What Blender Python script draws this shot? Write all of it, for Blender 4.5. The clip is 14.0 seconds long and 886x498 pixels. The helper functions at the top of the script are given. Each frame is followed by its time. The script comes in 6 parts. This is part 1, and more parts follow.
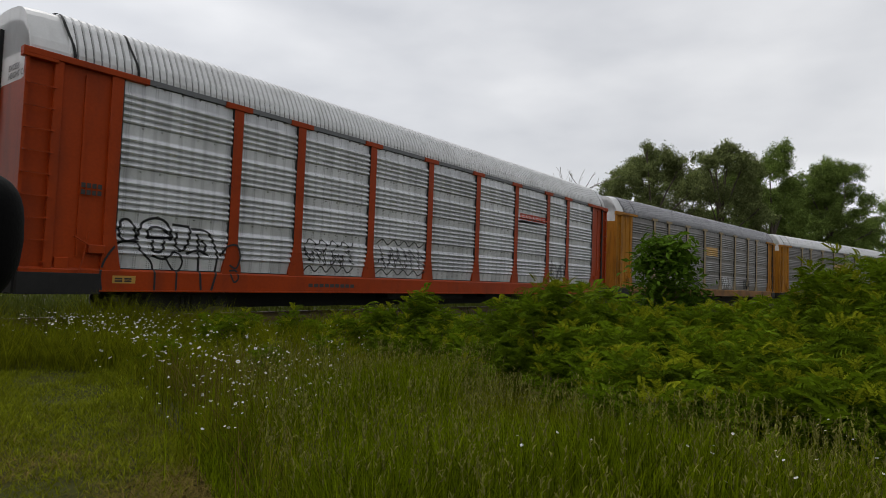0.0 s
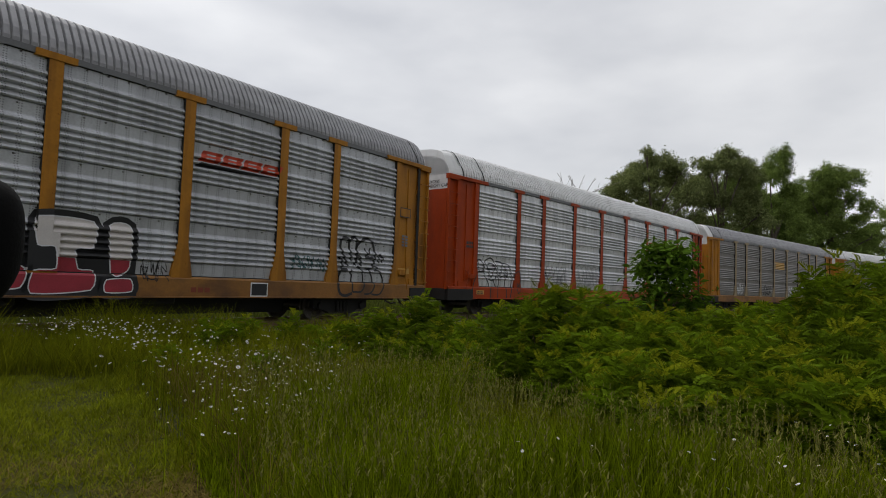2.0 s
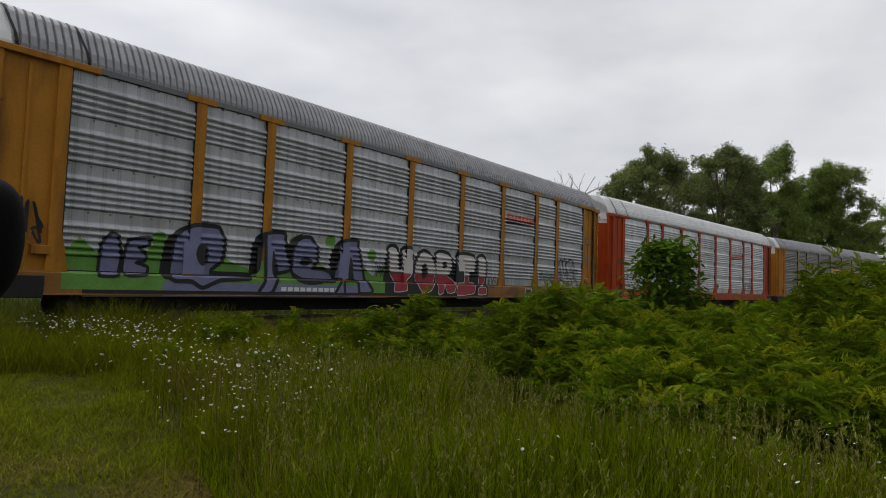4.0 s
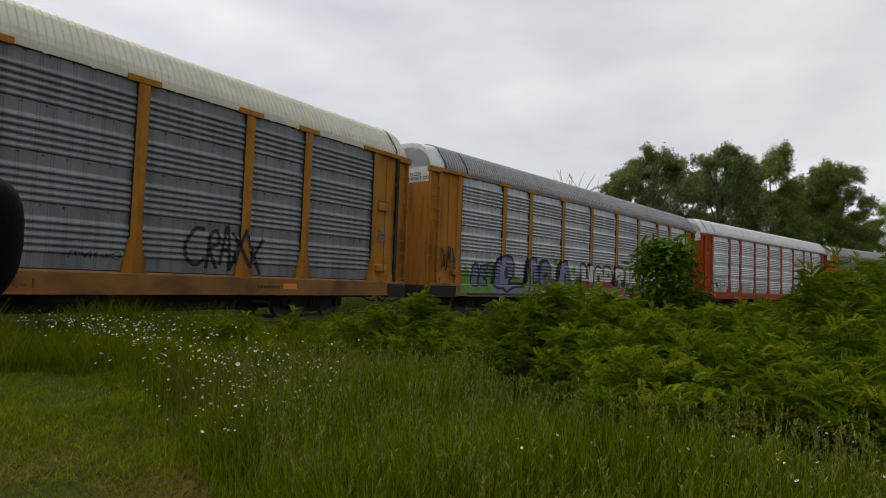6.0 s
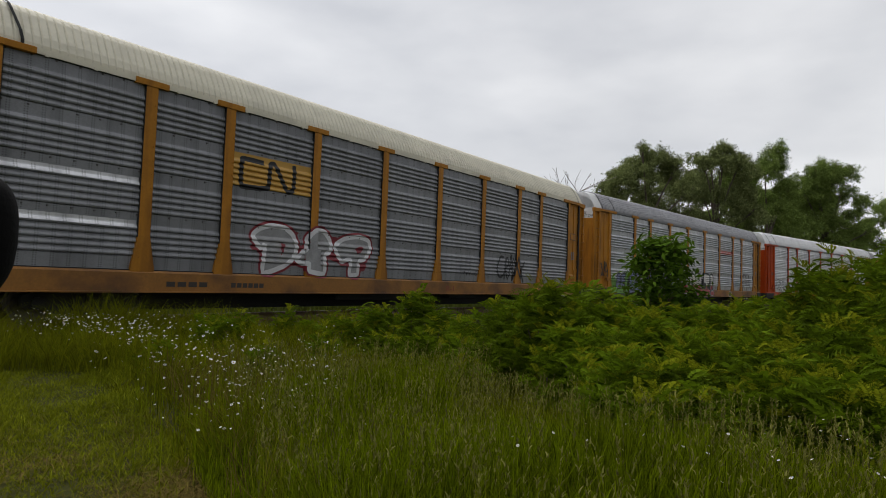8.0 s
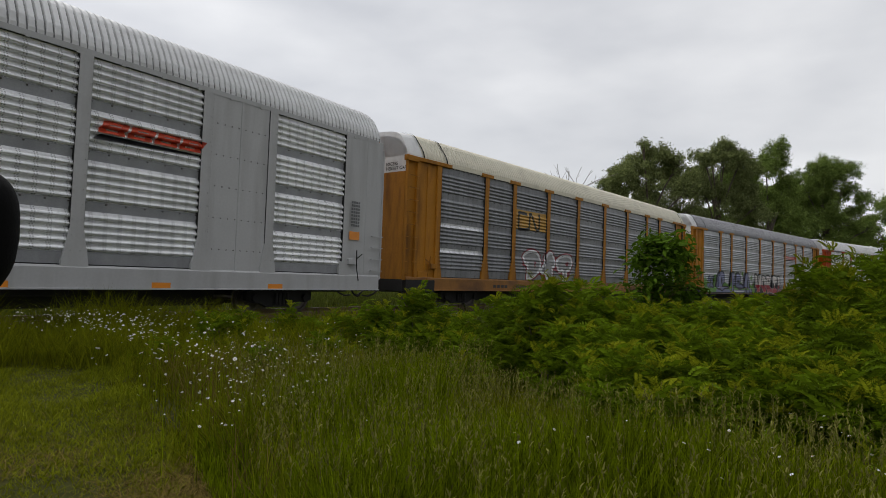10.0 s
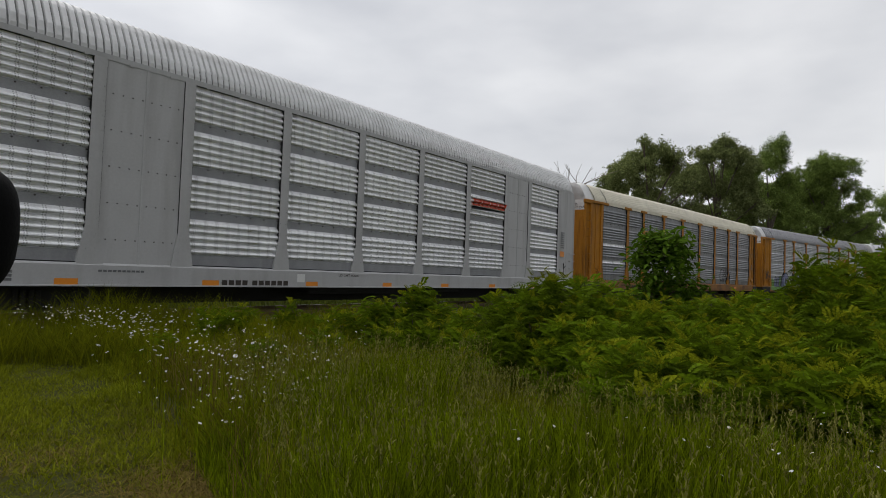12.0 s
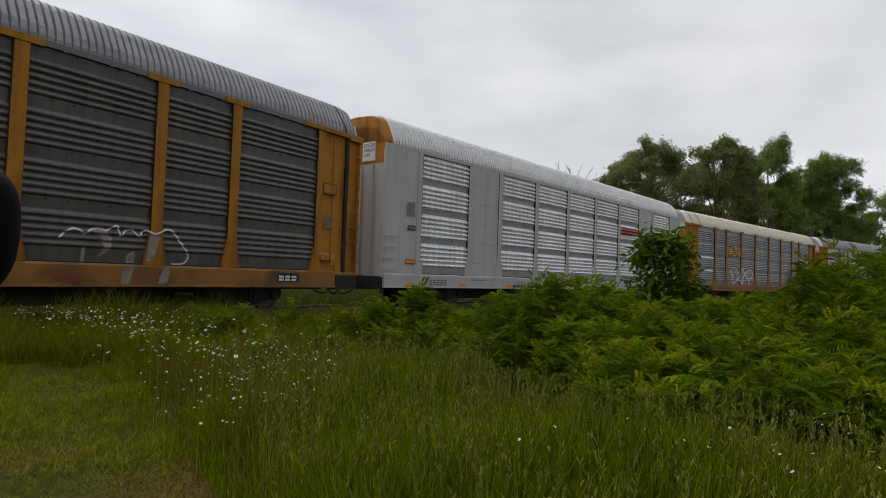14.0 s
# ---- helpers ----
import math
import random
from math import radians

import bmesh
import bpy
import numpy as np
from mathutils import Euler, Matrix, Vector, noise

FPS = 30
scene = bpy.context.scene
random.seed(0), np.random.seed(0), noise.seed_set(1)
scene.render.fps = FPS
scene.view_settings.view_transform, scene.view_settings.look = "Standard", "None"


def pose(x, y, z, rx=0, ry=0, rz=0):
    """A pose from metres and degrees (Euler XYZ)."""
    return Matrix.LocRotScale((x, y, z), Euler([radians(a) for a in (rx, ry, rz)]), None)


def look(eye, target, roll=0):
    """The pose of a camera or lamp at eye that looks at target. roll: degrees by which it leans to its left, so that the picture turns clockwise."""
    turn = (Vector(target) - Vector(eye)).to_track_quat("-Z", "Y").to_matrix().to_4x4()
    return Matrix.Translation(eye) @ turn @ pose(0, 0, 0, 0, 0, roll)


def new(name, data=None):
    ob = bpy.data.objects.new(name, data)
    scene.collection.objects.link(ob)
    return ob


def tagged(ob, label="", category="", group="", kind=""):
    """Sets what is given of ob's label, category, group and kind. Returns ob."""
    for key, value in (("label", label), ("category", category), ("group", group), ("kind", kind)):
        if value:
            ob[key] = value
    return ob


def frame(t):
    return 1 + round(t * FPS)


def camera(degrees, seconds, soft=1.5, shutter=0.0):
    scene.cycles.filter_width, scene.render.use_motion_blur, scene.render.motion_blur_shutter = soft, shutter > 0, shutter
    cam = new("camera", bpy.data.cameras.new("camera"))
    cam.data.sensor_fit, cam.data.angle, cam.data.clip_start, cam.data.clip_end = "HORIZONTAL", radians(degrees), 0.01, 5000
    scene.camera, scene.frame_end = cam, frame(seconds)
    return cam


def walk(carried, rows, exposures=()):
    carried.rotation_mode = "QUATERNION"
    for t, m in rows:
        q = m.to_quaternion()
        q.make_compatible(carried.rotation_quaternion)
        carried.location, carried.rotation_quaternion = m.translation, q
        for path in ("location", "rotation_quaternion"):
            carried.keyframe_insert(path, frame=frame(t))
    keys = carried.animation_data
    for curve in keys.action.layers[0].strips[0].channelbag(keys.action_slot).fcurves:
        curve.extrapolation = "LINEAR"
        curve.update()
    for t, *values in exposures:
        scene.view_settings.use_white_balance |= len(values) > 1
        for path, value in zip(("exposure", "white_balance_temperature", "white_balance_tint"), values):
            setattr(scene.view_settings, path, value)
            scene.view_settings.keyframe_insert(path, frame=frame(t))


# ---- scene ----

# The eye is 1.14 m above the rail heads; x runs along the track, y away from the eye.
EYE = (0.0, 0.0, 1.14)
ROLL = 2.0
PATH = [
    (0.0, 57.324, 2.818), (0.5, 57.253, 2.915), (1.0, 57.272, 2.978), (1.5, 57.280, 3.328), (2.0, 57.260, 3.311),
    (2.5, 57.240, 3.217), (3.0, 57.246, 3.160), (5.5, 57.268, 3.136), (6.0, 57.311, 3.048), (6.5, 57.337, 2.811),
    (7.0, 57.457, 2.783), (7.5, 57.689, 3.087), (8.0, 57.669, 2.883), (10.5, 57.589, 2.529), (11.0, 57.592, 2.421),
    (11.5, 57.603, 2.334), (12.0, 57.591, 2.317), (12.5, 57.588, 2.383), (13.0, 57.521, 2.390), (13.5, 57.486, 2.457),
    (14.0, 57.529, 2.346)]
cam = camera(70.78, 14.0, soft=0.75, shutter=0.06)
walk(cam, [(t, pose(*EYE, 90 + tilt, 0, -turn) @ pose(0, 0, 0, 0, 0, ROLL)) for t, turn, tilt in PATH])

# ---- light: an overcast day ----
world = bpy.data.worlds.new("overcast_sky")
scene.world = world
world.use_nodes = True


def build_sky():
    nt = world.node_tree
    nt.nodes.clear()
    n, l = nt.nodes.new, nt.links.new
    out, bg = n("ShaderNodeOutputWorld"), n("ShaderNodeBackground")
    co, mp = n("ShaderNodeTexCoord"), n("ShaderNodeMapping")
    mp.inputs["Scale"].default_value = (1.0, 1.0, 2.6)
    mp.inputs["Location"].default_value = (0.35, 0.2, 0.1)
    no = n("ShaderNodeTexNoise")
    no.inputs["Scale"].default_value, no.inputs["Detail"].default_value = 2.6, 5.0
    no.inputs["Roughness"].default_value = 0.45
    ramp = n("ShaderNodeValToRGB")
    ramp.color_ramp.elements[0].position, ramp.color_ramp.elements[0].color = 0.36, (0.635, 0.645, 0.675, 1)
    ramp.color_ramp.elements[1].position, ramp.color_ramp.elements[1].color = 0.66, (0.90, 0.90, 0.91, 1)
    # the cloud thins towards the back of the track and thickens ahead
    sep, grad = n("ShaderNodeSeparateXYZ"), n("ShaderNodeMapRange")
    grad.inputs["From Min"].default_value, grad.inputs["From Max"].default_value = 0.3, 1.0
    grad.inputs["To Min"].default_value, grad.inputs["To Max"].default_value = 1.06, 0.84
    # the unseen sky behind the eye is dimmed to darken the train's near side
    back, both = n("ShaderNodeMapRange"), n("ShaderNodeMath")
    back.interpolation_type = "SMOOTHSTEP"
    back.inputs["From Min"].default_value, back.inputs["From Max"].default_value = -1.0, -0.2
    back.inputs["To Min"].default_value, back.inputs["To Max"].default_value = 0.30, 1.0
    both.operation = "MULTIPLY"
    mul = n("ShaderNodeVectorMath")
    mul.operation = "SCALE"
    sky = n("ShaderNodeTexSky")
    sky.sky_type, sky.sun_disc = "NISHITA", False
    sky.sun_elevation, sky.sun_rotation = radians(60), radians(12)
    mix = n("ShaderNodeMix")
    mix.data_type, mix.blend_type = "RGBA", "ADD"
    mix.inputs["Factor"].default_value = 0.01
    l(co.outputs["Generated"], mp.inputs["Vector"])
    l(mp.outputs["Vector"], no.inputs["Vector"])
    l(no.outputs["Fac"], ramp.inputs["Fac"])
    l(co.outputs["Generated"], sep.inputs[0])
    l(sep.outputs["X"], grad.inputs["Value"])
    l(ramp.outputs["Color"], mul.inputs[0])
    l(sep.outputs["Y"], back.inputs["Value"])
    l(grad.outputs["Result"], both.inputs[0])
    l(back.outputs["Result"], both.inputs[1])
    l(both.outputs[0], mul.inputs["Scale"])
    l(mul.outputs["Vector"], mix.inputs["A"])
    l(sky.outputs["Color"], mix.inputs["B"])
    l(mix.outputs["Result"], bg.inputs["Color"])
    bg.inputs["Strength"].default_value = 1.0
    l(bg.outputs["Background"], out.inputs["Surface"])


build_sky()
sun = new("sun", bpy.data.lights.new("sun", "SUN"))
sun.data.energy, sun.data.angle, sun.data.color = 1.45, radians(30), (1.0, 0.97, 0.92)
sun.matrix_world = look((10, 45, 80), (0, 0, 0))
scene.view_settings.exposure = 0.0


# ---- materials ----
def nodes(name, color, rough=0.6, metal=0.0, vary=0.12, scale=3.0, bump=0.0, bump_scale=40.0, stain=None, stain_amount=0.4,
          stain_scale=(1, 1, 1), island=0.0, objects=0.0, translucent=0.0, specular=0.5):
    """Colour with variation at two scales, optional stains, bump and per-piece variation."""
    m = bpy.data.materials.new(name)
    m.use_nodes = True
    nt = m.node_tree
    n, l = nt.nodes.new, nt.links.new
    p = nt.nodes["Principled BSDF"]
    p.inputs["Roughness"].default_value, p.inputs["Metallic"].default_value = rough, metal
    p.inputs["Specular IOR Level"].default_value = specular
    co = n("ShaderNodeTexCoord")
    big, fine = n("ShaderNodeTexNoise"), n("ShaderNodeTexNoise")
    big.inputs["Scale"].default_value, big.inputs["Detail"].default_value = scale, 4
    fine.inputs["Scale"].default_value, fine.inputs["Detail"].default_value = scale * 13, 3
    add = n("ShaderNodeMath")
    add.operation = "ADD"
    for tex in (big, fine):
        l(co.outputs["Object"], tex.inputs["Vector"])
    l(big.outputs["Fac"], add.inputs[0])
    l(fine.outputs["Fac"], add.inputs[1])
    rng = n("ShaderNodeMapRange")
    rng.inputs["From Min"].default_value, rng.inputs["From Max"].default_value = 0.6, 1.4
    rng.inputs["To Min"].default_value, rng.inputs["To Max"].default_value = 1 - vary, 1 + vary
    l(add.outputs[0], rng.inputs["Value"])
    value = rng.outputs["Result"]

    def times(a, source, lo, hi):
        r, t = n("ShaderNodeMapRange"), n("ShaderNodeMath")
        t.operation = "MULTIPLY"
        r.inputs["To Min"].default_value, r.inputs["To Max"].default_value = lo, hi
        l(source, r.inputs["Value"])
        l(a, t.inputs[0])
        l(r.outputs["Result"], t.inputs[1])
        return t.outputs[0]
    if island:
        value = times(value, n("ShaderNodeNewGeometry").outputs["Random Per Island"], 1 - island, 1 + island)
    if objects:
        value = times(value, n("ShaderNodeObjectInfo").outputs["Random"], 1 - objects, 1 + objects)
    base = n("ShaderNodeVectorMath")
    base.operation = "SCALE"
    base.inputs[0].default_value = color
    l(value, base.inputs["Scale"])
    result = base.outputs["Vector"]
    if stain:
        mp, tex, ramp, mix = n("ShaderNodeMapping"), n("ShaderNodeTexNoise"), n("ShaderNodeValToRGB"), n("ShaderNodeMix")
        mp.inputs["Scale"].default_value = stain_scale
        tex.inputs["Scale"].default_value, tex.inputs["Detail"].default_value = 1.0, 6
        ramp.color_ramp.elements[0].position, ramp.color_ramp.elements[1].position = 0.48, 0.72
        ramp.color_ramp.elements[1].color = (stain_amount,) * 3 + (1,)
        mix.data_type = "RGBA"
        mix.inputs["B"].default_value = (*stain, 1)
        l(co.outputs["Object"], mp.inputs["Vector"])
        l(mp.outputs["Vector"], tex.inputs["Vector"])
        l(tex.outputs["Fac"], ramp.inputs["Fac"])
        l(ramp.outputs["Color"], mix.inputs["Factor"])
        l(result, mix.inputs["A"])
        result = mix.outputs["Result"]
    l(result, p.inputs["Base Color"])
    if bump:
        bt, bn = n("ShaderNodeTexNoise"), n("ShaderNodeBump")
        bt.inputs["Scale"].default_value, bt.inputs["Detail"].default_value = bump_scale, 4
        bn.inputs["Strength"].default_value, bn.inputs["Distance"].default_value = bump, 0.02
        l(co.outputs["Object"], bt.inputs["Vector"])
        l(bt.outputs["Fac"], bn.inputs["Height"])
        l(bn.outputs["Normal"], p.inputs["Normal"])
    if translucent:
        tr, mx = n("ShaderNodeBsdfTranslucent"), n("ShaderNodeMixShader")
        mx.inputs["Fac"].default_value = translucent
        l(result, tr.inputs["Color"])
        l(p.outputs["BSDF"], mx.inputs[1])
        l(tr.outputs["BSDF"], mx.inputs[2])
        l(mx.outputs["Shader"], nt.nodes["Material Output"].inputs["Surface"])
    return m


def perforated(name, color, dirt, amount, metal):
    """Galvanised sheet with columns of punched holes, streaked by rain."""
    m = nodes(name, color, 0.32, metal, 0.16, 1.6, stain=dirt, stain_amount=amount, stain_scale=(2.2, 2.2, 0.5), objects=0.1,
              bump=0.15, bump_scale=14)
    nt = m.node_tree
    n, l = nt.nodes.new, nt.links.new
    p = nt.nodes["Principled BSDF"]
    source = p.inputs["Base Color"].links[0].from_socket
    co, sep = n("ShaderNodeTexCoord"), n("ShaderNodeSeparateXYZ")
    l(co.outputs["Object"], sep.inputs[0])

    def math_node(op, a, b):
        k = n("ShaderNodeMath")
        k.operation = op
        for i, v in enumerate((a, b)):
            if isinstance(v, (int, float)):
                k.inputs[i].default_value = v
            else:
                l(v, k.inputs[i])
        return k.outputs[0]

    def cell(v, size):
        return math_node("ABSOLUTE", math_node("SUBTRACT", math_node("FRACT", math_node("DIVIDE", v, size), 0), 0.5), 0)
    dots = math_node("MULTIPLY", math_node("LESS_THAN", cell(sep.outputs["X"], 0.05), 0.24),
                     math_node("LESS_THAN", cell(sep.outputs["Z"], 0.046), 0.24))
    cols = math_node("LESS_THAN", cell(sep.outputs["X"], 0.30), 0.2)
    hole = math_node("MULTIPLY", math_node("MULTIPLY", dots, cols), 0.6)
    mix = n("ShaderNodeMix")
    mix.data_type = "RGBA"
    mix.inputs["B"].default_value = (0.02, 0.02, 0.022, 1)
    l(hole, mix.inputs["Factor"])
    l(source, mix.inputs["A"])
    l(mix.outputs["Result"], p.inputs["Base Color"])
    return m


ORANGE = nodes("orange_paint", (0.3696, 0.0458, 0.0035), 0.5, 0, 0.16, 1.5, stain=(0.16, 0.03, 0.010), stain_amount=0.5, stain_scale=(2.5, 2.5, 0.5), objects=0.05, specular=0.2)
GOLD = nodes("yellow_ochre_paint", (0.4200, 0.1780, 0.0180), 0.55, 0, 0.14, 1.5, stain=(0.11, 0.045, 0.015), stain_amount=0.8, stain_scale=(2.5, 2.5, 0.45), objects=0.05, specular=0.2)
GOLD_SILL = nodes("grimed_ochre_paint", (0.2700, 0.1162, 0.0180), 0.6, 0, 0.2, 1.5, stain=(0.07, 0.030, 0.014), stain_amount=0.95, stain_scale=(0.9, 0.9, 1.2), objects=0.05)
SILVER = nodes("light_grey_paint", (0.4902, 0.4902, 0.4945), 0.5, 0, 0.06, 1.5, stain=(0.28, 0.27, 0.26), stain_amount=0.35, stain_scale=(3, 3, 0.4), objects=0.03)
PANEL_BRIGHT = perforated("galvanised_sheet", (0.76, 0.765, 0.79), (0.34, 0.34, 0.36), 0.6, 0.35)
PANEL_WORN = perforated("worn_galvanised_sheet", (0.56, 0.57, 0.60), (0.25, 0.25, 0.27), 0.6, 0.25)
PANEL_BROWN = perforated("rust_dusted_grey_sheet", (0.17, 0.155, 0.145), (0.09, 0.08, 0.075), 0.5, 0.05)
TAN = nodes("faded_tan_paint", (0.36, 0.28, 0.17), 0.6, 0, 0.14, 1.5, stain=(0.16, 0.12, 0.08), stain_amount=0.6, stain_scale=(2.5, 2.5, 0.5), specular=0.2)
PANEL_NEW = perforated("new_galvanised_sheet", (0.88, 0.885, 0.90), (0.52, 0.525, 0.54), 0.45, 0.4)
BAND = nodes("plain_dull_zinc_band", (0.36, 0.365, 0.385), 0.55, 0.15, 0.14, 2.5, stain=(0.22, 0.225, 0.24), stain_amount=0.5, stain_scale=(2, 2, 0.8), objects=0.06)
PANEL_DARK = perforated("weathered_grey_sheet", (0.235, 0.24, 0.255), (0.10, 0.10, 0.108), 0.6, 0.1)
PANEL_BLACK = perforated("sooty_sheet", (0.104, 0.094, 0.088), (0.045, 0.040, 0.037), 0.5, 0.05)
ROOF_WHITE = nodes("white_roof_sheet", (0.7400, 0.7400, 0.7450), 0.5, 0.1, 0.08, 1.2, stain=(0.4, 0.39, 0.38), stain_amount=0.35, stain_scale=(1.5, 1.5, 3), island=0.03)
ROOF_GREY = nodes("dull_zinc_roof_sheet", (0.32, 0.318, 0.335), 0.5, 0.1, 0.1, 1.2, stain=(0.15, 0.15, 0.155), stain_amount=0.45, stain_scale=(1.5, 1.5, 3))
ROOF_GROOVE = nodes("grime_in_roof_grooves", (0.17, 0.168, 0.170), 0.8, 0, 0.3, 2)
CREAM_GROOVE = nodes("pale_dust_in_roof_grooves", (0.6000, 0.5650, 0.4550), 0.8, 0, 0.2, 2)
ROOF_CREAM = nodes("cream_roof_sheet", (0.70, 0.66, 0.53), 0.55, 0, 0.06, 1.2, stain=(0.42, 0.39, 0.32), stain_amount=0.35, stain_scale=(1.5, 1.5, 3))
RAIL_GREY = nodes("galvanised_top_rail", (0.1650, 0.1680, 0.1750), 0.5, 0.3, 0.12, 2)
WHITE_PAINT = nodes("white_end_paint", (0.72, 0.72, 0.72), 0.5, 0, 0.05, 2, stain=(0.35, 0.34, 0.33), stain_amount=0.3, stain_scale=(3, 3, 1))
BLACK_STEEL = nodes("sooty_black_steel", (0.018, 0.017, 0.016), 0.75, 0.2, 0.3, 6, bump=0.2)
WHEEL_STEEL = nodes("worn_wheel_steel", (0.10, 0.085, 0.075), 0.5, 0.7, 0.25, 8)
RAIL_STEEL = nodes("rusty_rail_steel", (0.16, 0.10, 0.07), 0.5, 0.6, 0.25, 6)
TIE_WOOD = nodes("weathered_tie_wood", (0.09, 0.07, 0.055), 0.85, 0, 0.3, 8, objects=0.2, bump=0.4)
BALLAST = nodes("crushed_stone", (0.22, 0.21, 0.20), 0.9, 0, 0.35, 25, bump=0.8, bump_scale=30)
GAP = nodes("dark_seam", (0.015, 0.015, 0.015), 0.8, 0, 0.1, 3)
INK = nodes("black_spray_paint", (0.012, 0.012, 0.014), 0.5, 0, 0.2, 5)
TEAL = nodes("teal_spray_paint", (0.03, 0.11, 0.11), 0.5, 0, 0.2, 5)
LILAC = nodes("lilac_grey_spray_paint", (0.19, 0.20, 0.34), 0.45, 0, 0.25, 3)
GREEN_SPRAY = nodes("lime_spray_paint", (0.13, 0.30, 0.05), 0.45, 0, 0.3, 3)
RED_SPRAY = nodes("red_spray_paint", (0.34, 0.028, 0.045), 0.45, 0, 0.25, 3)
CREAM_SPRAY = nodes("off_white_spray_paint", (0.62, 0.58, 0.56), 0.45, 0, 0.12, 3)
MAROON = nodes("dark_red_spray_paint", (0.20, 0.014, 0.024), 0.45, 0, 0.2, 3)
WHITE_SPRAY = nodes("white_spray_paint", (0.66, 0.66, 0.68), 0.45, 0, 0.15, 3)
WORN_SPRAY = nodes("worn_beige_spray_paint", (0.30, 0.26, 0.22), 0.6, 0, 0.3, 4, stain=(0.07, 0.06, 0.055), stain_amount=0.9, stain_scale=(2, 2, 5))
GREY_SPRAY = nodes("pale_grey_spray_paint", (0.2940, 0.2940, 0.3010), 0.5, 0, 0.35, 4)
LOGO_RED = nodes("red_orange_decal", (0.55, 0.06, 0.02), 0.4, 0, 0.08, 3)
LOGO_YELLOW = nodes("yellow_decal", (0.52, 0.29, 0.05), 0.45, 0, 0.12, 3)
DECAL_ORANGE = nodes("orange_reflector", (0.80, 0.27, 0.02), 0.35, 0, 0.06, 3)
DECAL_WHITE = nodes("white_decal", (0.75, 0.75, 0.74), 0.4, 0, 0.05, 3)
STENCIL = nodes("dark_stencil_paint", (0.04, 0.03, 0.025), 0.5, 0, 0.15, 5)
STENCIL_RED = nodes("oxide_stencil_paint", (0.20, 0.035, 0.012), 0.5, 0, 0.15, 5)

GROUND = nodes("mossy_soil", (0.034, 0.036, 0.008), 0.8, 0, 0.35, 0.8, stain=(0.065, 0.060, 0.020), stain_amount=0.6, stain_scale=(0.5, 0.5, 0.5), bump=0.6, bump_scale=25, specular=0.04)
GRASS_TALL = nodes("tall_green_grass", (0.1270, 0.1660, 0.0030), 0.8, 0, 0.5, 0.7, island=0.62, translucent=0.3, specular=0.04)
GRASS_MID = nodes("meadow_grass", (0.1350, 0.1460, 0.0050), 0.8, 0, 0.5, 0.6, island=0.45, translucent=0.3, specular=0.04)
GRASS_MOWN = nodes("short_yellow_green_grass", (0.1650, 0.1850, 0.0080), 0.8, 0, 0.5, 0.7, island=0.4, translucent=0.25, specular=0.04)
GRASS_FAR = nodes("verge_grass", (0.0720, 0.0900, 0.0144), 0.8, 0, 0.3, 0.6, island=0.4, translucent=0.25, specular=0.04)
STRAW = nodes("dry_straw", (0.1440, 0.1080, 0.0280), 0.8, 0, 0.2, 3, island=0.5, translucent=0.2, specular=0.04)
SEED = nodes("brownish_seed_head", (0.1794, 0.1755, 0.0429), 0.8, 0, 0.2, 3, island=0.5, translucent=0.2, specular=0.04)
PETAL = nodes("white_petal", (0.80, 0.80, 0.78), 0.6, 0, 0.05, 3, translucent=0.2)
YOLK = nodes("yellow_flower_disc", (0.55, 0.36, 0.03), 0.7, 0, 0.1, 9)
LEAF_SHRUB = nodes("fresh_shrub_leaf", (0.1073, 0.1630, 0.0060), 0.8, 0, 0.25, 0.9, island=0.4, objects=0.2, translucent=0.3, specular=0.04)
LEAF_TIP = nodes("yellow_green_young_leaf", (0.2128, 0.2376, 0.0099), 0.8, 0, 0.25, 0.9, island=0.35, objects=0.15, translucent=0.3, specular=0.04)
LEAF_SAPLING = nodes("bright_sapling_leaf", (0.0734, 0.1349, 0.0098), 0.8, 0, 0.2, 1.5, island=0.45, translucent=0.3, specular=0.04)
LEAF_WILLOW = nodes("grey_green_tree_leaf", (0.1755, 0.2054, 0.0754), 0.8, 0, 0.3, 0.25, island=0.5, translucent=0.3, specular=0.04)
LEAF_TREE = nodes("green_tree_leaf", (0.1688, 0.2295, 0.0540), 0.8, 0, 0.3, 0.25, island=0.5, translucent=0.3, specular=0.04)
BARK = nodes("grey_brown_bark", (0.10, 0.08, 0.06), 0.9, 0, 0.3, 5, bump=0.6)
STEM = nodes("brown_green_stem", (0.10, 0.085, 0.04), 0.8, 0, 0.25, 8)
DEAD_WOOD = nodes("bleached_dead_wood", (0.24, 0.21, 0.19), 0.85, 0, 0.2, 5)
PLASTIC = nodes("black_textured_plastic", (0.004, 0.004, 0.004), 0.85, 0, 0.15, 30, bump=0.1, bump_scale=200, specular=0.08)
MIRROR = nodes("mirror_glass", (0.85, 0.86, 0.87), 0.02, 1.0, 0.0, 1)
CHROME = nodes("silver_trim", (0.55, 0.56, 0.57), 0.25, 0.9, 0.03, 5)


# ---- mesh helpers ----
def finish(name, me, material, parent=None, label="", at=None):
    if material and not me.materials:
        me.materials.append(material)
    ob = new(name, me)
    if parent:
        ob.parent = parent
    if at is not None:
        ob.matrix_basis = at
    if label:
        ob["label"] = label
    return ob


def part(name, bm, material, parent, label="", at=None, smooth=False):
    me = bpy.data.meshes.new(name)
    bmesh.ops.recalc_face_normals(bm, faces=bm.faces)
    if smooth:
        for f in bm.faces:
            f.smooth = True
    bm.to_mesh(me)
    bm.free()
    return finish(name, me, material, parent, label, at)


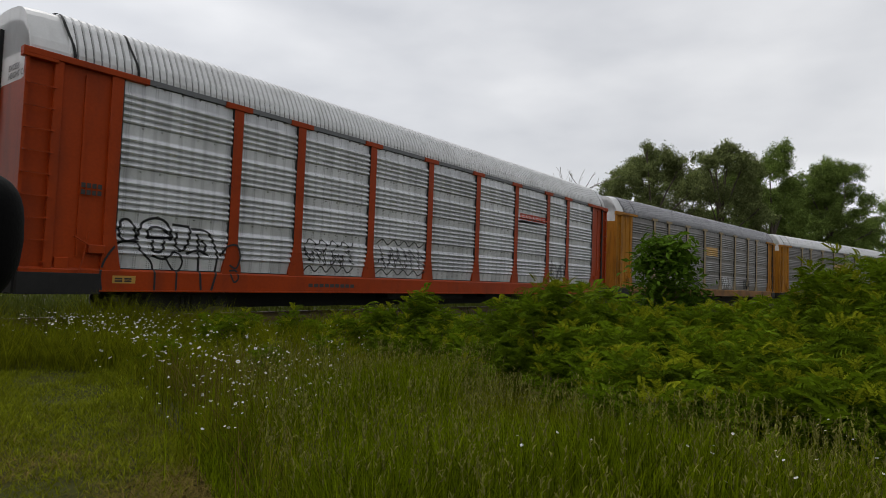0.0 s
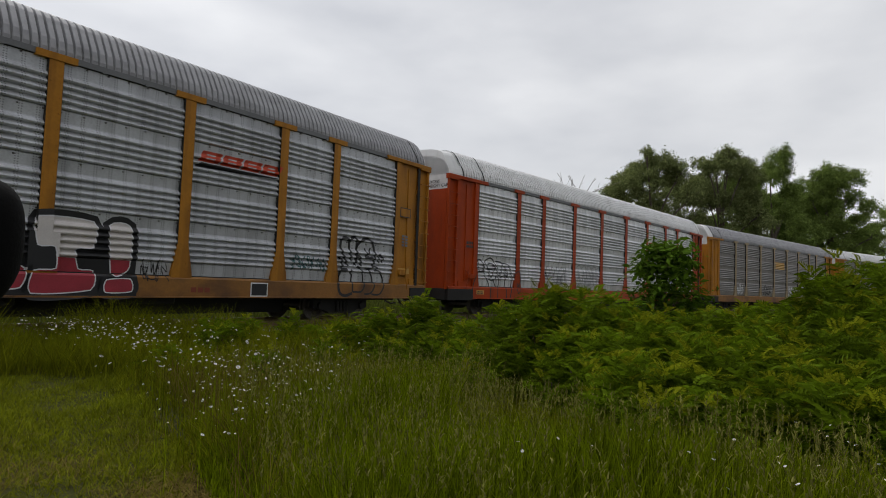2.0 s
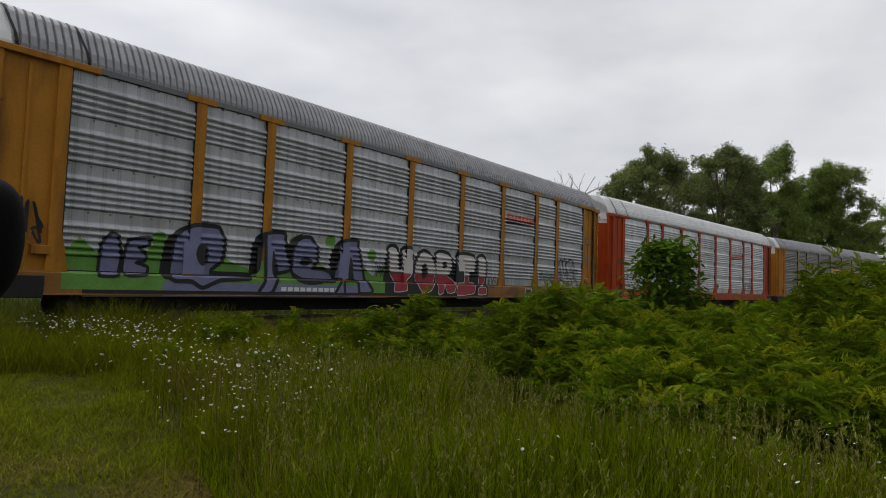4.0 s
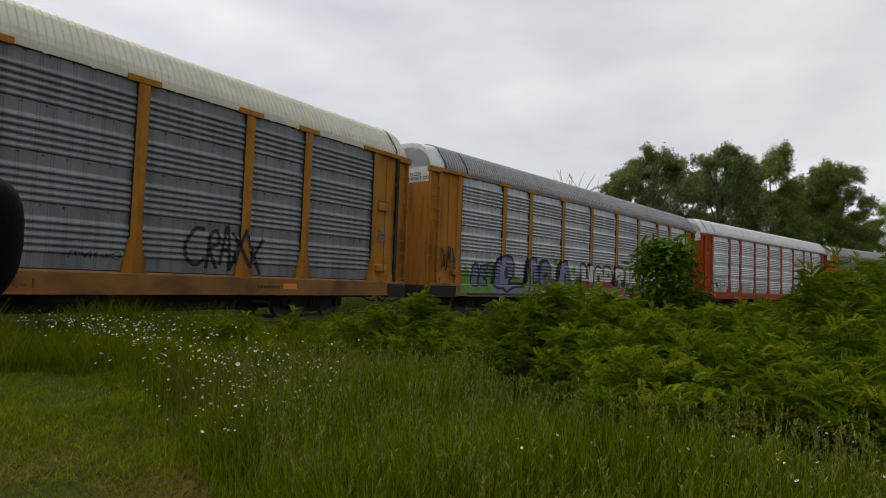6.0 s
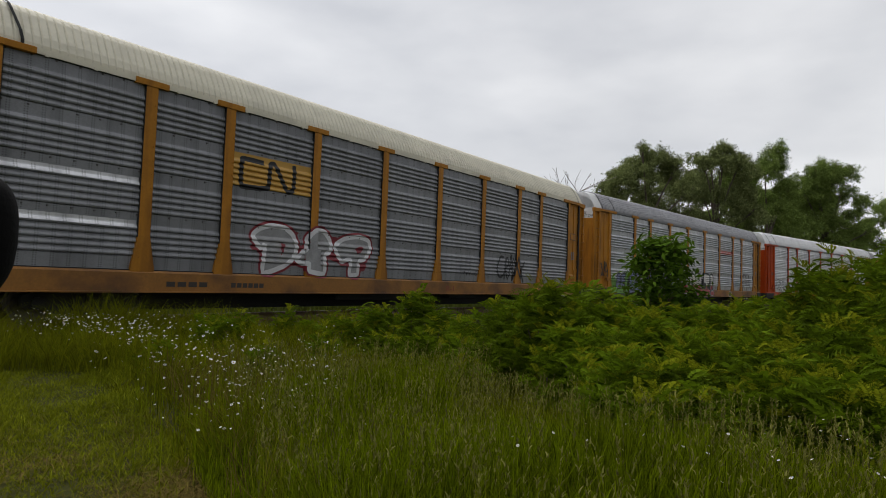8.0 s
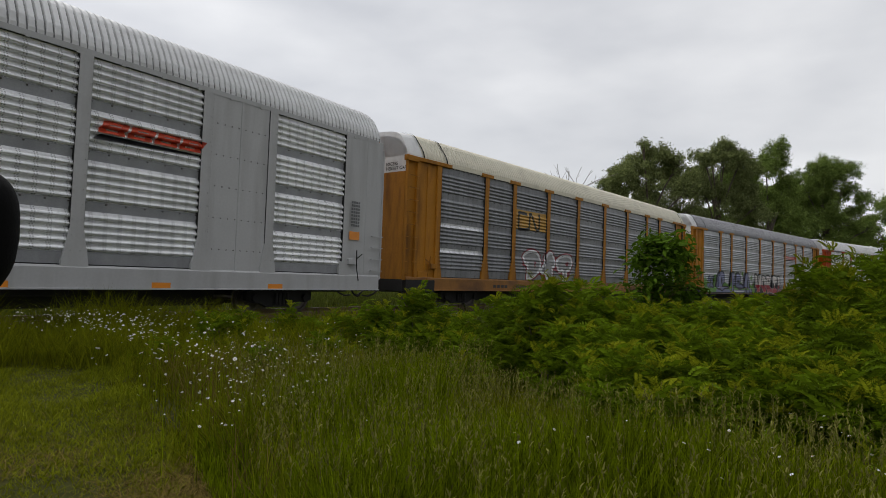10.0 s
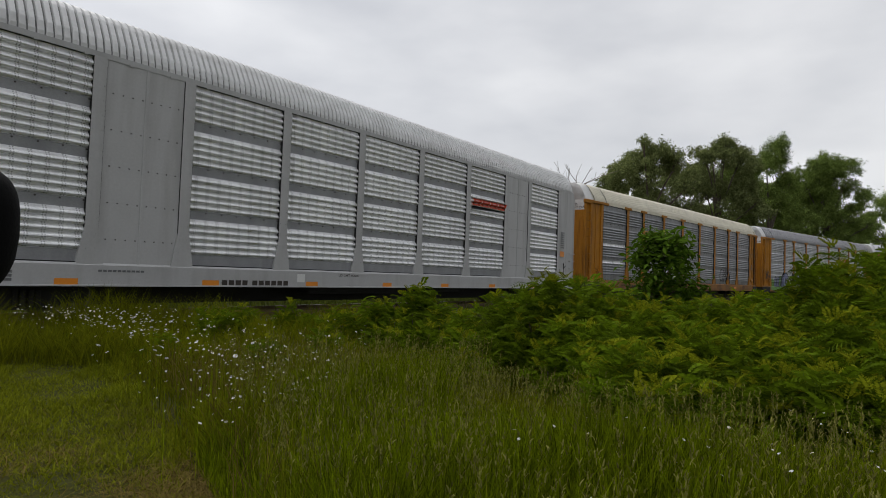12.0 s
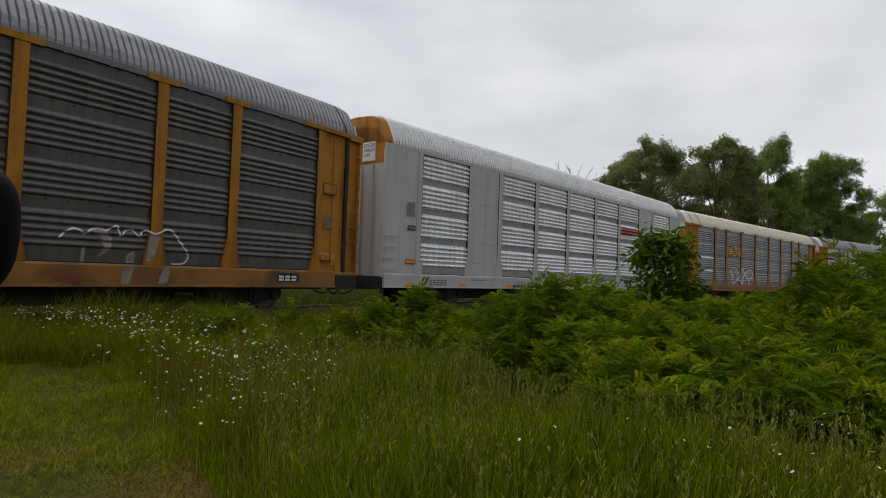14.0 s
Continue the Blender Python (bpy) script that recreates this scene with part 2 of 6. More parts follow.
def stuff_mesh(name, verts, tris, material, smooth=False):
    """One mesh from arrays of vertices and triangles."""
    me = bpy.data.meshes.new(name)
    v, f = np.asarray(verts, np.float32), np.asarray(tris, np.int32)
    me.vertices.add(len(v))
    me.vertices.foreach_set("co", v.ravel())
    me.loops.add(f.size)
    me.loops.foreach_set("vertex_index", f.ravel())
    me.polygons.add(len(f))
    me.polygons.foreach_set("loop_start", np.arange(0, f.size, 3, dtype=np.int32))
    me.update(calc_edges=True)
    if smooth:
        me.polygons.foreach_set("use_smooth", np.ones(len(f), bool))
    me.materials.append(material)
    return me


def box(bm, x0, x1, y0, y1, z0, z1, bevel=0.0):
    made = bmesh.ops.create_cube(bm, size=1.0)["verts"]
    for v in made:
        v.co = Vector(((x0 + x1) / 2 + v.co.x * (x1 - x0), (y0 + y1) / 2 + v.co.y * (y1 - y0), (z0 + z1) / 2 + v.co.z * (z1 - z0)))
    if bevel:
        edges = {e for v in made for e in v.link_edges}
        bmesh.ops.bevel(bm, geom=list(edges), offset=bevel, segments=1, affect="EDGES")
    return bm


def boxes(*rows, bevel=0.0):
    bm = bmesh.new()
    for r in rows:
        box(bm, *r, bevel=bevel)
    return bm


def plate(bm, outline, y0, y1):
    """A plate of an outline in x, z between two depths y."""
    front = [bm.verts.new((x, y0, z)) for x, z in outline]
    back = [bm.verts.new((x, y1, z)) for x, z in outline]
    bm.faces.new(front)
    bm.faces.new(back[::-1])
    for i in range(len(front)):
        j = (i + 1) % len(front)
        bm.faces.new((front[i], back[i], back[j], front[j]))
    return bm


def tube(bm, a, b, r0, r1=None, sides=6):
    """A tapered bar from a to b."""
    a, b = Vector(a), Vector(b)
    r1 = r0 if r1 is None else r1
    turn = (b - a).to_track_quat("Z", "Y").to_matrix()
    rings = []
    for c, r in ((a, r0), (b, r1)):
        rings.append([bm.verts.new(c + turn @ Vector((r * math.cos(k * math.tau / sides), r * math.sin(k * math.tau / sides), 0))) for k in range(sides)])
    for k in range(sides):
        bm.faces.new((rings[0][k], rings[0][(k + 1) % sides], rings[1][(k + 1) % sides], rings[1][k]))
    bm.faces.new(rings[0][::-1])
    bm.faces.new(rings[1])
    return bm


def lathe(bm, profile, axis_y=0.0, sides=24):
    """Turns (y, radius) pairs round the y axis."""
    rings = [[bm.verts.new((r * math.cos(k * math.tau / sides), y + axis_y, r * math.sin(k * math.tau / sides))) for k in range(sides)] for y, r in profile]
    for a, b in zip(rings, rings[1:]):
        for k in range(sides):
            bm.faces.new((a[k], a[(k + 1) % sides], b[(k + 1) % sides], b[k]))
    bm.faces.new(rings[0])
    bm.faces.new(rings[-1][::-1])
    return bm


# ---- the curve of the track ----
SIDE, BEND, EASE = 12.689, 0.004303, -1.026e-06
SPEED, GAIN, START, PITCH = 6.8847, -0.0020, 5.386, 28.58
STEP = 0.5
LINE = {0: (0.0, SIDE)}
for way in (1, -1):
    px_, py_ = 0.0, SIDE
    for i in range(1, 640 if way > 0 else 400):
        mid = way * (i - 0.5) * STEP
        turn_ = BEND * mid + EASE * mid * mid / 2 if mid > 0 else 0.0
        px_, py_ = px_ + way * STEP * math.cos(turn_), py_ - way * STEP * math.sin(turn_)
        LINE[way * i] = (px_, py_)


def on_line(s):
    """The point of the train's near side at s metres along the line."""
    i = math.floor(s / STEP)
    u = s / STEP - i
    a, b = LINE[i], LINE[i + 1]
    return Vector((a[0] + (b[0] - a[0]) * u, a[1] + (b[1] - a[1]) * u, 0))


def heading(s):
    return -(BEND * s + EASE * s * s / 2) if s > 0 else 0.0


HALF_WIDTH = 1.53


def centre(s, across=0.0, z=0.0):
    """A point beside the middle of the track; across grows away from the eye."""
    h = heading(s)
    return on_line(s) + Vector((-math.sin(h), math.cos(h), 0)) * (HALF_WIDTH + across) + Vector((0, 0, z))


# ---- ground and track ----
GZ = -0.2


def rise(x, y):
    return 0.05 * noise.noise(Vector((x * 0.25, y * 0.25, 3.1))) + 0.03 * noise.noise(Vector((x * 0.9, y * 0.9, 7.7)))


def ground_sheet():
    xs = [-1500, -400, -120, -50] + [-20 + i * 0.8 for i in range(120)] + [90, 110, 150, 220, 400, 900, 2500]
    ys = [-1500, -400, -120, -50, -25] + [-12 + i * 0.8 for i in range(40)] + [24, 32, 45, 70, 120, 400, 1500]
    bm = bmesh.new()
    grid = [[bm.verts.new((x, y, GZ + rise(x, y) * (1 if math.hypot(x, y) < 200 else 0))) for y in ys] for x in xs]
    for i in range(len(xs) - 1):
        for j in range(len(ys) - 1):
            bm.faces.new((grid[i][j], grid[i + 1][j], grid[i + 1][j + 1], grid[i][j + 1]))
    tagged(part("ground", bm, GROUND, None, smooth=True), "grassy earth ground beside the railway line", "ground", kind="structure")


ground_sheet()


def sweep(name, profile, s0, s1, step, material, parent, label=""):
    """Draws a closed profile of (across, z) along the track."""
    bm = bmesh.new()
    rings = []
    s = s0
    while s <= s1:
        rings.append([bm.verts.new(centre(s, a, z)) for a, z in profile])
        s += step
    for p, q in zip(rings, rings[1:]):
        for k in range(len(profile)):
            bm.faces.new((p[k], p[(k + 1) % len(profile)], q[(k + 1) % len(profile)], q[k]))
    bm.faces.new(rings[0])
    bm.faces.new(rings[-1][::-1])
    return part(name, bm, material, parent, label)


bed = sweep("ballast", [(-2.6, -0.34), (-1.7, -0.17), (1.7, -0.17), (2.6, -0.34)], -40, 160, 2, BALLAST, None)
tagged(bed, "bed of grey crushed stone under the rails", "ballast", kind="structure")
track = new("railway_track")
tagged(track, "standard gauge railway track with rusty steel rails", "track", kind="structure")
for side in (-0.755, 0.755):
    prof = [(-0.07, -0.16), (0.07, -0.16), (0.07, -0.145), (0.01, -0.12), (0.01, -0.045), (0.036, -0.03), (0.036, 0), (-0.036, 0), (-0.036, -0.03), (-0.01, -0.045), (-0.01, -0.12), (-0.07, -0.145)]
    sweep("rail", [(side + a, z) for a, z in prof], -40, 160, 1, RAIL_STEEL, track, "rusty steel rail with a worn bright head")


def ties():
    me = bpy.data.meshes.new("tie")
    bm = boxes((-0.11, 0.11, -1.28, 1.28, -0.31, -0.145), bevel=0.012)
    bm.to_mesh(me)
    bm.free()
    s = 1.0
    while s < 105:
        finish("tie", me, TIE_WOOD, track, at=Matrix.Translation(centre(s, random.uniform(-0.03, 0.03))) @ pose(0, 0, 0, 0, 0, math.degrees(heading(s)) + random.uniform(-1, 1)))
        s += 0.55


ties()


# ---- the railcars ----
PANEL_Z0, PANEL_Z1, PANEL_TALL = 1.118, 5.15, 5.28
POSTS = [4.62, 6.60, 9.40, 12.25, 15.15, 18.00, 20.80, 22.78]
EDGES = [1.82] + [p + d for p in POSTS for d in (-0.12, 0.12)] + [25.58]
BAYS = [(EDGES[2 * k], EDGES[2 * k + 1]) for k in range(9)]
SHEET, POST_FACE, SILL_FACE = 1.49, 1.565, 1.58


def rib_profile(first, pitch, gap, top):
    """Heights and swellings of a ribbed sheet: four groups of five rounded ribs, a plain band above each."""
    rows = [(PANEL_Z0, -0.010)]
    for g in range(4):
        for i in range(5):
            r = first + g * pitch + i * gap
            if i == 0:
                rows.append((r - 0.014, 0.014))
            rows += [(r, -0.012), (r + gap * 0.12, 0.050), (r + gap * 0.28, 0.064), (r + gap * 0.42, 0.060), (r + gap * 0.66, 0.030), (r + gap * 0.90, -0.008)]
        rows.append((first + g * pitch + 5 * gap + 0.012, -0.012))
    rows.append((top, 0.0))
    return rows


PROFILE = rib_profile(1.43, 0.93, 0.138, PANEL_Z1)
PROFILE_TALL = rib_profile(1.40, 1.015, 0.158, PANEL_TALL)
TALL_CARS, SOFT_CARS = set(), set()


def swell(z, tall=False, soft=1.0):
    """How far the ribbed sheet stands out at a height."""
    rows = PROFILE_TALL if tall else PROFILE
    return float(np.interp(z, [r[0] for r in rows], [r[1] * soft for r in rows]))


def ribbed_panel(length, tall=False, soft=1.0):
    bm = bmesh.new()
    profile = PROFILE_TALL if tall else PROFILE
    rows = [[bm.verts.new((x, -(SHEET + d * soft), z)) for z, d in profile] for x in (0, length)]
    bands = []
    for i in range(len(profile) - 1):
        face = bm.faces.new((rows[0][i], rows[1][i], rows[1][i + 1], rows[0][i + 1]))
        if profile[i + 1][0] - profile[i][0] > 0.12:
            bands.append(profile[i + 1][0])
            if tall:
                face.material_index = 2
    # bolts along the bands
    count = max(3, round(length / 0.42))
    for z in bands[1:]:
        for k in range(count + 1):
            x = 0.04 + (length - 0.08) * k / count
            before = len(bm.faces)
            box(bm, x - 0.014, x + 0.014, -(SHEET + 0.026), -(SHEET - 0.005), z - 0.052, z - 0.024)
            bm.faces.ensure_lookup_table()
            for f in bm.faces[before:]:
                f.material_index = 1
    box(bm, 0, length, -(SHEET - 0.03 - 0.004), -(SHEET - 0.06), PANEL_Z0, profile[-1][0])
    return bm


def along(outline, x0, x1):
    """A bar along x with an outline in y, z."""
    bm = bmesh.new()
    a, b = [bm.verts.new((x0, y, z)) for y, z in outline], [bm.verts.new((x1, y, z)) for y, z in outline]
    bm.faces.new(a)
    bm.faces.new(b[::-1])
    for i in range(len(outline)):
        j = (i + 1) % len(outline)
        bm.faces.new((a[i], b[i], b[j], a[j]))
    return bm


def post_shape(cap):
    bm = bmesh.new()
    w, top = 0.13, 5.12 if cap else 5.29
    plate(bm, [(-0.26, 1.10), (0.26, 1.10), (0.25, 1.22), (w, 1.87), (w, top), (-w, top), (-w, 1.87), (-0.25, 1.22)], -POST_FACE, -(SHEET - 0.02))
    if cap:
        plate(bm, [(-0.37, 5.12), (0.37, 5.12), (0.37, 5.25), (-0.37, 5.25)], -(POST_FACE + 0.018), -(SHEET - 0.01))
    for z in [1.4 + 0.3 * i for i in range(12)]:
        for x in (-0.09, 0.09):
            box(bm, x - 0.012, x + 0.012, -(POST_FACE + 0.012), -POST_FACE + 0.002, z, z + 0.024)
    return bm


def roof_profile(eave, top):
    """The roof's outline across the car, from one eave to the other, as (y, z)."""
    half = [(-1.50, 0.0), (-1.50, 0.08), (-1.44, 0.24), (-1.32, 0.47), (-1.19, 0.70), (-1.10, 0.80), (-0.96, 0.88), (-0.75, 0.94), (-0.45, 0.98), (-0.1, 1.0)]
    half = [(y, eave + u * (top - eave)) for y, u in half]
    return half + [(-y, z) for y, z in half[::-2]]


def roof_shape(x0, x1, eave, top, depth=0.044, pitch=0.155):
    """Ribbed roof sheet, drooping a little at the leading end."""
    bm = bmesh.new()
    profile = roof_profile(eave, top)
    xs, x = [], x0
    while x < x1 - 0.01:
        xs += [(x, 0.0), (x + pitch * 0.18, 0.0), (x + pitch * 0.27, depth), (x + pitch * 0.90, depth)]
        x += pitch
    xs = [r for r in xs if r[0] < x1] + [(x1, 0.0)]
    rings = []
    for x, up in xs:
        drop = 0.10 * max(0.0, 1 - (x1 - x) / 0.5) ** 2
        ring = []
        for y, z in profile:
            k = min(1.0, (z - eave) / 0.2)
            ring.append(bm.verts.new((x, y * (1 + up * 0.5 * k), z + up * k - drop * (z - eave))))
        rings.append(ring)
    for i, (a, b) in enumerate(zip(rings, rings[1:])):
        for k in range(len(a) - 1):
            face = bm.faces.new((a[k], a[k + 1], b[k + 1], b[k]))
            # the valley floors between ribs take the second, darker colour
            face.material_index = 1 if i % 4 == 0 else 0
    return bm


def strap_shape(eave, top):
    """A seam cover that goes over the roof, a little crooked."""
    bm = bmesh.new()
    rings = [[bm.verts.new((x + 0.07 * math.sin(3 * z + y), y * 1.026, z + 0.040 * min(1, (z - eave) / 0.2))) for y, z in roof_profile(eave, top)] for x in (-0.03, 0.03)]
    for k in range(len(rings[0]) - 1):
        bm.faces.new((rings[0][k], rings[0][k + 1], rings[1][k + 1], rings[1][k]))
    return bm


def end_cap_shape(eave, top, length):
    """The smooth sheet between the end doors and the ribbed roof, drawn in towards the end."""
    bm = bmesh.new()
    rings = []
    for x, inset in ((-13.62, 0.04), (-13.62 + length * 0.4, 0.01), (-13.62 + length * 0.8, 0.0), (-13.62 + length, -0.012)):
        rings.append([bm.verts.new((x, y * (1 - inset * 0.5), z - inset * (z - eave))) for y, z in roof_profile(eave, top)])
    for a, b in zip(rings, rings[1:]):
        for k in range(len(a) - 1):
            bm.faces.new((a[k], a[k + 1], b[k + 1], b[k]))
    bm.faces.new(rings[0])
    return bm


def end_outline(z0, z1):
    """The part of the car's end outline between two heights, as (y, z)."""
    pts = [(-1.46, 0.95), (-1.46, 5.25), (-1.36, 5.55), (-1.05, 5.86), (-0.5, 6.03)]
    left = []
    for (ya, za), (yb, zb) in zip(pts, pts[1:]):
        lo, hi = max(za, z0), min(zb, z1)
        if hi > lo:
            for z in (lo, hi):
                y = ya + (yb - ya) * (z - za) / (zb - za)
                if not left or abs(left[-1][1] - z) > 1e-6:
                    left.append((y, z))
    return left + [(-y, z) for y, z in left[::-1]]


def end_plate(bm, z0, z1, x0, x1):
    o = end_outline(z0, z1)
    a, b = [bm.verts.new((x0, y, z)) for y, z in o], [bm.verts.new((x1, y, z)) for y, z in o]
    bm.faces.new(a)
    bm.faces.new(b[::-1])
    for i in range(len(o)):
        j = (i + 1) % len(o)
        bm.faces.new((a[i], b[i], b[j], a[j]))
    return bm


def flat_text(body, size, offset=0.0, shear=0.0, spacing=1.0):
    """Letters of the built-in font as a flat mesh in x, y."""
    cu = bpy.data.curves.new("letters", "FONT")
    cu.body, cu.size, cu.offset, cu.shear, cu.space_character = body, size, offset, shear, spacing
    cu.resolution_u = 3
    ob = new("letters", cu)
    bpy.context.view_layer.update()
    me = bpy.data.meshes.new_from_object(ob.evaluated_get(bpy.context.evaluated_depsgraph_get()))
    bpy.data.objects.remove(ob)
    bm = bmesh.new()
    bm.from_mesh(me)
    bpy.data.meshes.remove(me)
    return bm


def stroke(bm, pts, width):
    """A painted line through points of x, y, drawn as a flat ribbon with smooth bends."""
    fine = []
    n = len(pts)
    for i in range(n - 1):
        p0, p1, p2, p3 = (Vector(pts[max(0, min(n - 1, i + k))]) for k in (-1, 0, 1, 2))
        for j in range(5):
            u = j / 5
            fine.append(0.5 * ((2 * p1) + (p2 - p0) * u + (2 * p0 - 5 * p1 + 4 * p2 - p3) * u * u + (3 * p1 - p0 - 3 * p2 + p3) * u ** 3))
    fine.append(Vector(pts[-1]))
    prev = None
    for i, c in enumerate(fine):
        d = fine[min(i + 1, len(fine) - 1)] - fine[max(i - 1, 0)]
        if d.length < 1e-6:
            continue
        nrm = Vector((-d.y, d.x)).normalized() * width / 2
        cur = (bm.verts.new((c.x + nrm.x, c.y + nrm.y, 0)), bm.verts.new((c.x - nrm.x, c.y - nrm.y, 0)))
        if prev:
            bm.faces.new((prev[0], prev[1], cur[1], cur[0]))
        prev = cur
    return bm


def rect(bm, x0, x1, y0, y1, shear=0.0):
    vs = [bm.verts.new((x + shear * (y - y0), y, 0)) for x, y in ((x0, y0), (x1, y0), (x1, y1), (x0, y1))]
    bm.faces.new(vs)
    return bm


MARKS = [0, 1.87, 4.735, 6.775, 9.615, 12.51, 15.49, 18.32, 21.075, 22.975, 25.5, 27.4]
PLACES = [0, 1.82, 4.62, 6.60, 9.40, 12.25, 15.15, 18.00, 20.80, 22.78, 25.58, 27.5]


def spray(car, name, bm, x, z, material, label="", proud=0.004, wide=1.0, tall=1.0, tilt=0.0):
    """Lays a flat drawing on the near side of a car, following its ribs, posts and sill."""
    for v in bm.verts:
        u, w = v.co.x * wide, v.co.y * tall
        v.co = Vector((x + u * math.cos(tilt) - w * math.sin(tilt), 0, z + u * math.sin(tilt) + w * math.cos(tilt)))
    for v in bm.verts:
        v.co.x, v.co.z = float(np.interp(v.co.x + 13.7, MARKS, PLACES)) - 13.7, v.co.z - 0.03
    tall = car.name in TALL_CARS
    lo, hi = min(v.co.z for v in bm.verts), max(v.co.z for v in bm.verts)
    left, right = min(v.co.x for v in bm.verts), max(v.co.x for v in bm.verts)
    cuts = [((0, 0, c), (0, 0, 1)) for c in [r[0] for r in (PROFILE_TALL if tall else PROFILE)] + [0.69, 1.08, 1.086, 1.124, 1.146, 1.868, 1.872] if lo < c < hi]
    ups = [p + d for p in POSTS for d in (-0.27, -0.265, -0.134, -0.13, 0.13, 0.134, 0.265, 0.27)] + [1.82, 1.825, 25.575, 25.58]
    cuts += [((u - 13.7, 0, 0), (1, 0, 0)) for u in ups if left < u - 13.7 < right]
    for co, no in cuts:
        bmesh.ops.bisect_plane(bm, geom=bm.verts[:] + bm.edges[:] + bm.faces[:], plane_co=co, plane_no=no, dist=1e-5)
    bmesh.ops.delete(bm, geom=[f for f in bm.faces if 1.1245 < f.calc_center_median().z < 1.1455], context="FACES")
    for v in bm.verts:
        o, depth = v.co.x + 13.7, SHEET + swell(v.co.z, tall, 0.62 if car.name in SOFT_CARS else 1.0)
        if v.co.z < 1.125:
            depth = 1.61 if v.co.z < 0.688 else float(np.interp(v.co.z, (1.08, 1.125), (SILL_FACE, 1.54)))
        elif o < 1.823 or o > 25.577 or any(abs(o - p) < (0.132 if v.co.z > 1.87 else 0.267) for p in POSTS):
            depth = POST_FACE + 0.012
        v.co.y = -(depth + proud)
    me = bpy.data.meshes.new(name)
    bm.to_mesh(me)
    bm.free()
    return finish(name, me, material, car, label)


def wheelset_shape():
    bm = bmesh.new()
    tube(bm, (0, -0.95, 0), (0, 0.95, 0), 0.085, sides=10)
    for s in (-1, 1):
        lathe(bm, [(s * 0.69, 0.15), (s * 0.69, 0.445), (s * 0.72, 0.45), (s * 0.73, 0.425), (s * 0.82, 0.42), (s * 0.82, 0.36), (s * 0.79, 0.33), (s * 0.77, 0.18), (s * 0.82, 0.14)], sides=20)
        for k in range(4):
            a = k * math.tau / 4
            tube(bm, (0.25 * math.cos(a), s * 0.76, 0.25 * math.sin(a)), (0.25 * math.cos(a), s * 0.80, 0.25 * math.sin(a)), 0.045)
    return bm


def truck_frame_shape(side):
    bm = bmesh.new()
    y0, y1 = side * 0.93, side * 1.09
    plate(bm, [(-1.15, 0.36), (-0.98, 0.30), (-0.72, 0.30), (-0.45, 0.18), (0.45, 0.18), (0.72, 0.30), (0.98, 0.30), (1.15, 0.36), (1.15, 0.58), (0.9, 0.66),
               (0.4, 0.74), (-0.4, 0.74), (-0.9, 0.66), (-1.15, 0.58)], y0, y1)
    for x in (-0.89, 0.89):
        tube(bm, (x, side * 1.05, 0.42), (x, side * 1.17, 0.42), 0.12, sides=10)
    for x in (-0.2, -0.07, 0.07, 0.2):
        tube(bm, (x, side * 1.12, 0.24), (x, side * 1.12, 0.56), 0.055, sides=8)
    return bm


SHARED = {}


def shared(key, bm_maker):
    if key not in SHARED:
        bm = bm_maker()
        bmesh.ops.recalc_face_normals(bm, faces=bm.faces)
        me = bpy.data.meshes.new(key.split("|")[0])
        bm.to_mesh(me)
        bm.free()
        SHARED[key] = me
    return SHARED[key]


def put(name, key, maker, material, parent, at=None, label=""):
    """A part on a mesh that alike parts share, one mesh a material."""
    me = shared(f"{name}|{key}|{material.name}", maker)
    return finish(name, me, material, parent, label, at)


FLIP = pose(0, 0, 0, 0, 0, 180)
WHEELSETS = []


def end_bay_shape():
    """The plain steel plates between the ladder and the first ribbed panel."""
    bm = bmesh.new()
    box(bm, 0.62, 1.62, -1.50, -1.46, 1.10, 5.15)
    box(bm, 1.58, 1.82, -POST_FACE, -1.45, 1.10, 5.15, bevel=0.01)
    box(bm, 0.50, 0.66, -POST_FACE, -1.45, 1.0, 5.15, bevel=0.01)
    plate(bm, [(1.55, 1.10), (1.96, 1.10), (1.82, 1.9), (1.60, 1.9)], -POST_FACE - 0.003, -1.46)
    box(bm, 0.70, 0.95, -1.56, -1.49, 1.10, 1.32, bevel=0.01)
    box(bm, 1.08, 1.14, -1.53, -1.49, 1.35, 5.0)
    for z in (1.8, 2.6, 3.4, 4.2):
        box(bm, 0.64, 0.70, -1.53, -1.49, z, z + 0.16)
    return bm


def ladder_shape():
    bm = bmesh.new()
    box(bm, 0.0, 0.06, -1.56, -1.48, 1.0, 5.12)
    box(bm, 0.03, 0.50, -1.47, -1.44, 1.0, 5.15)
    return bm


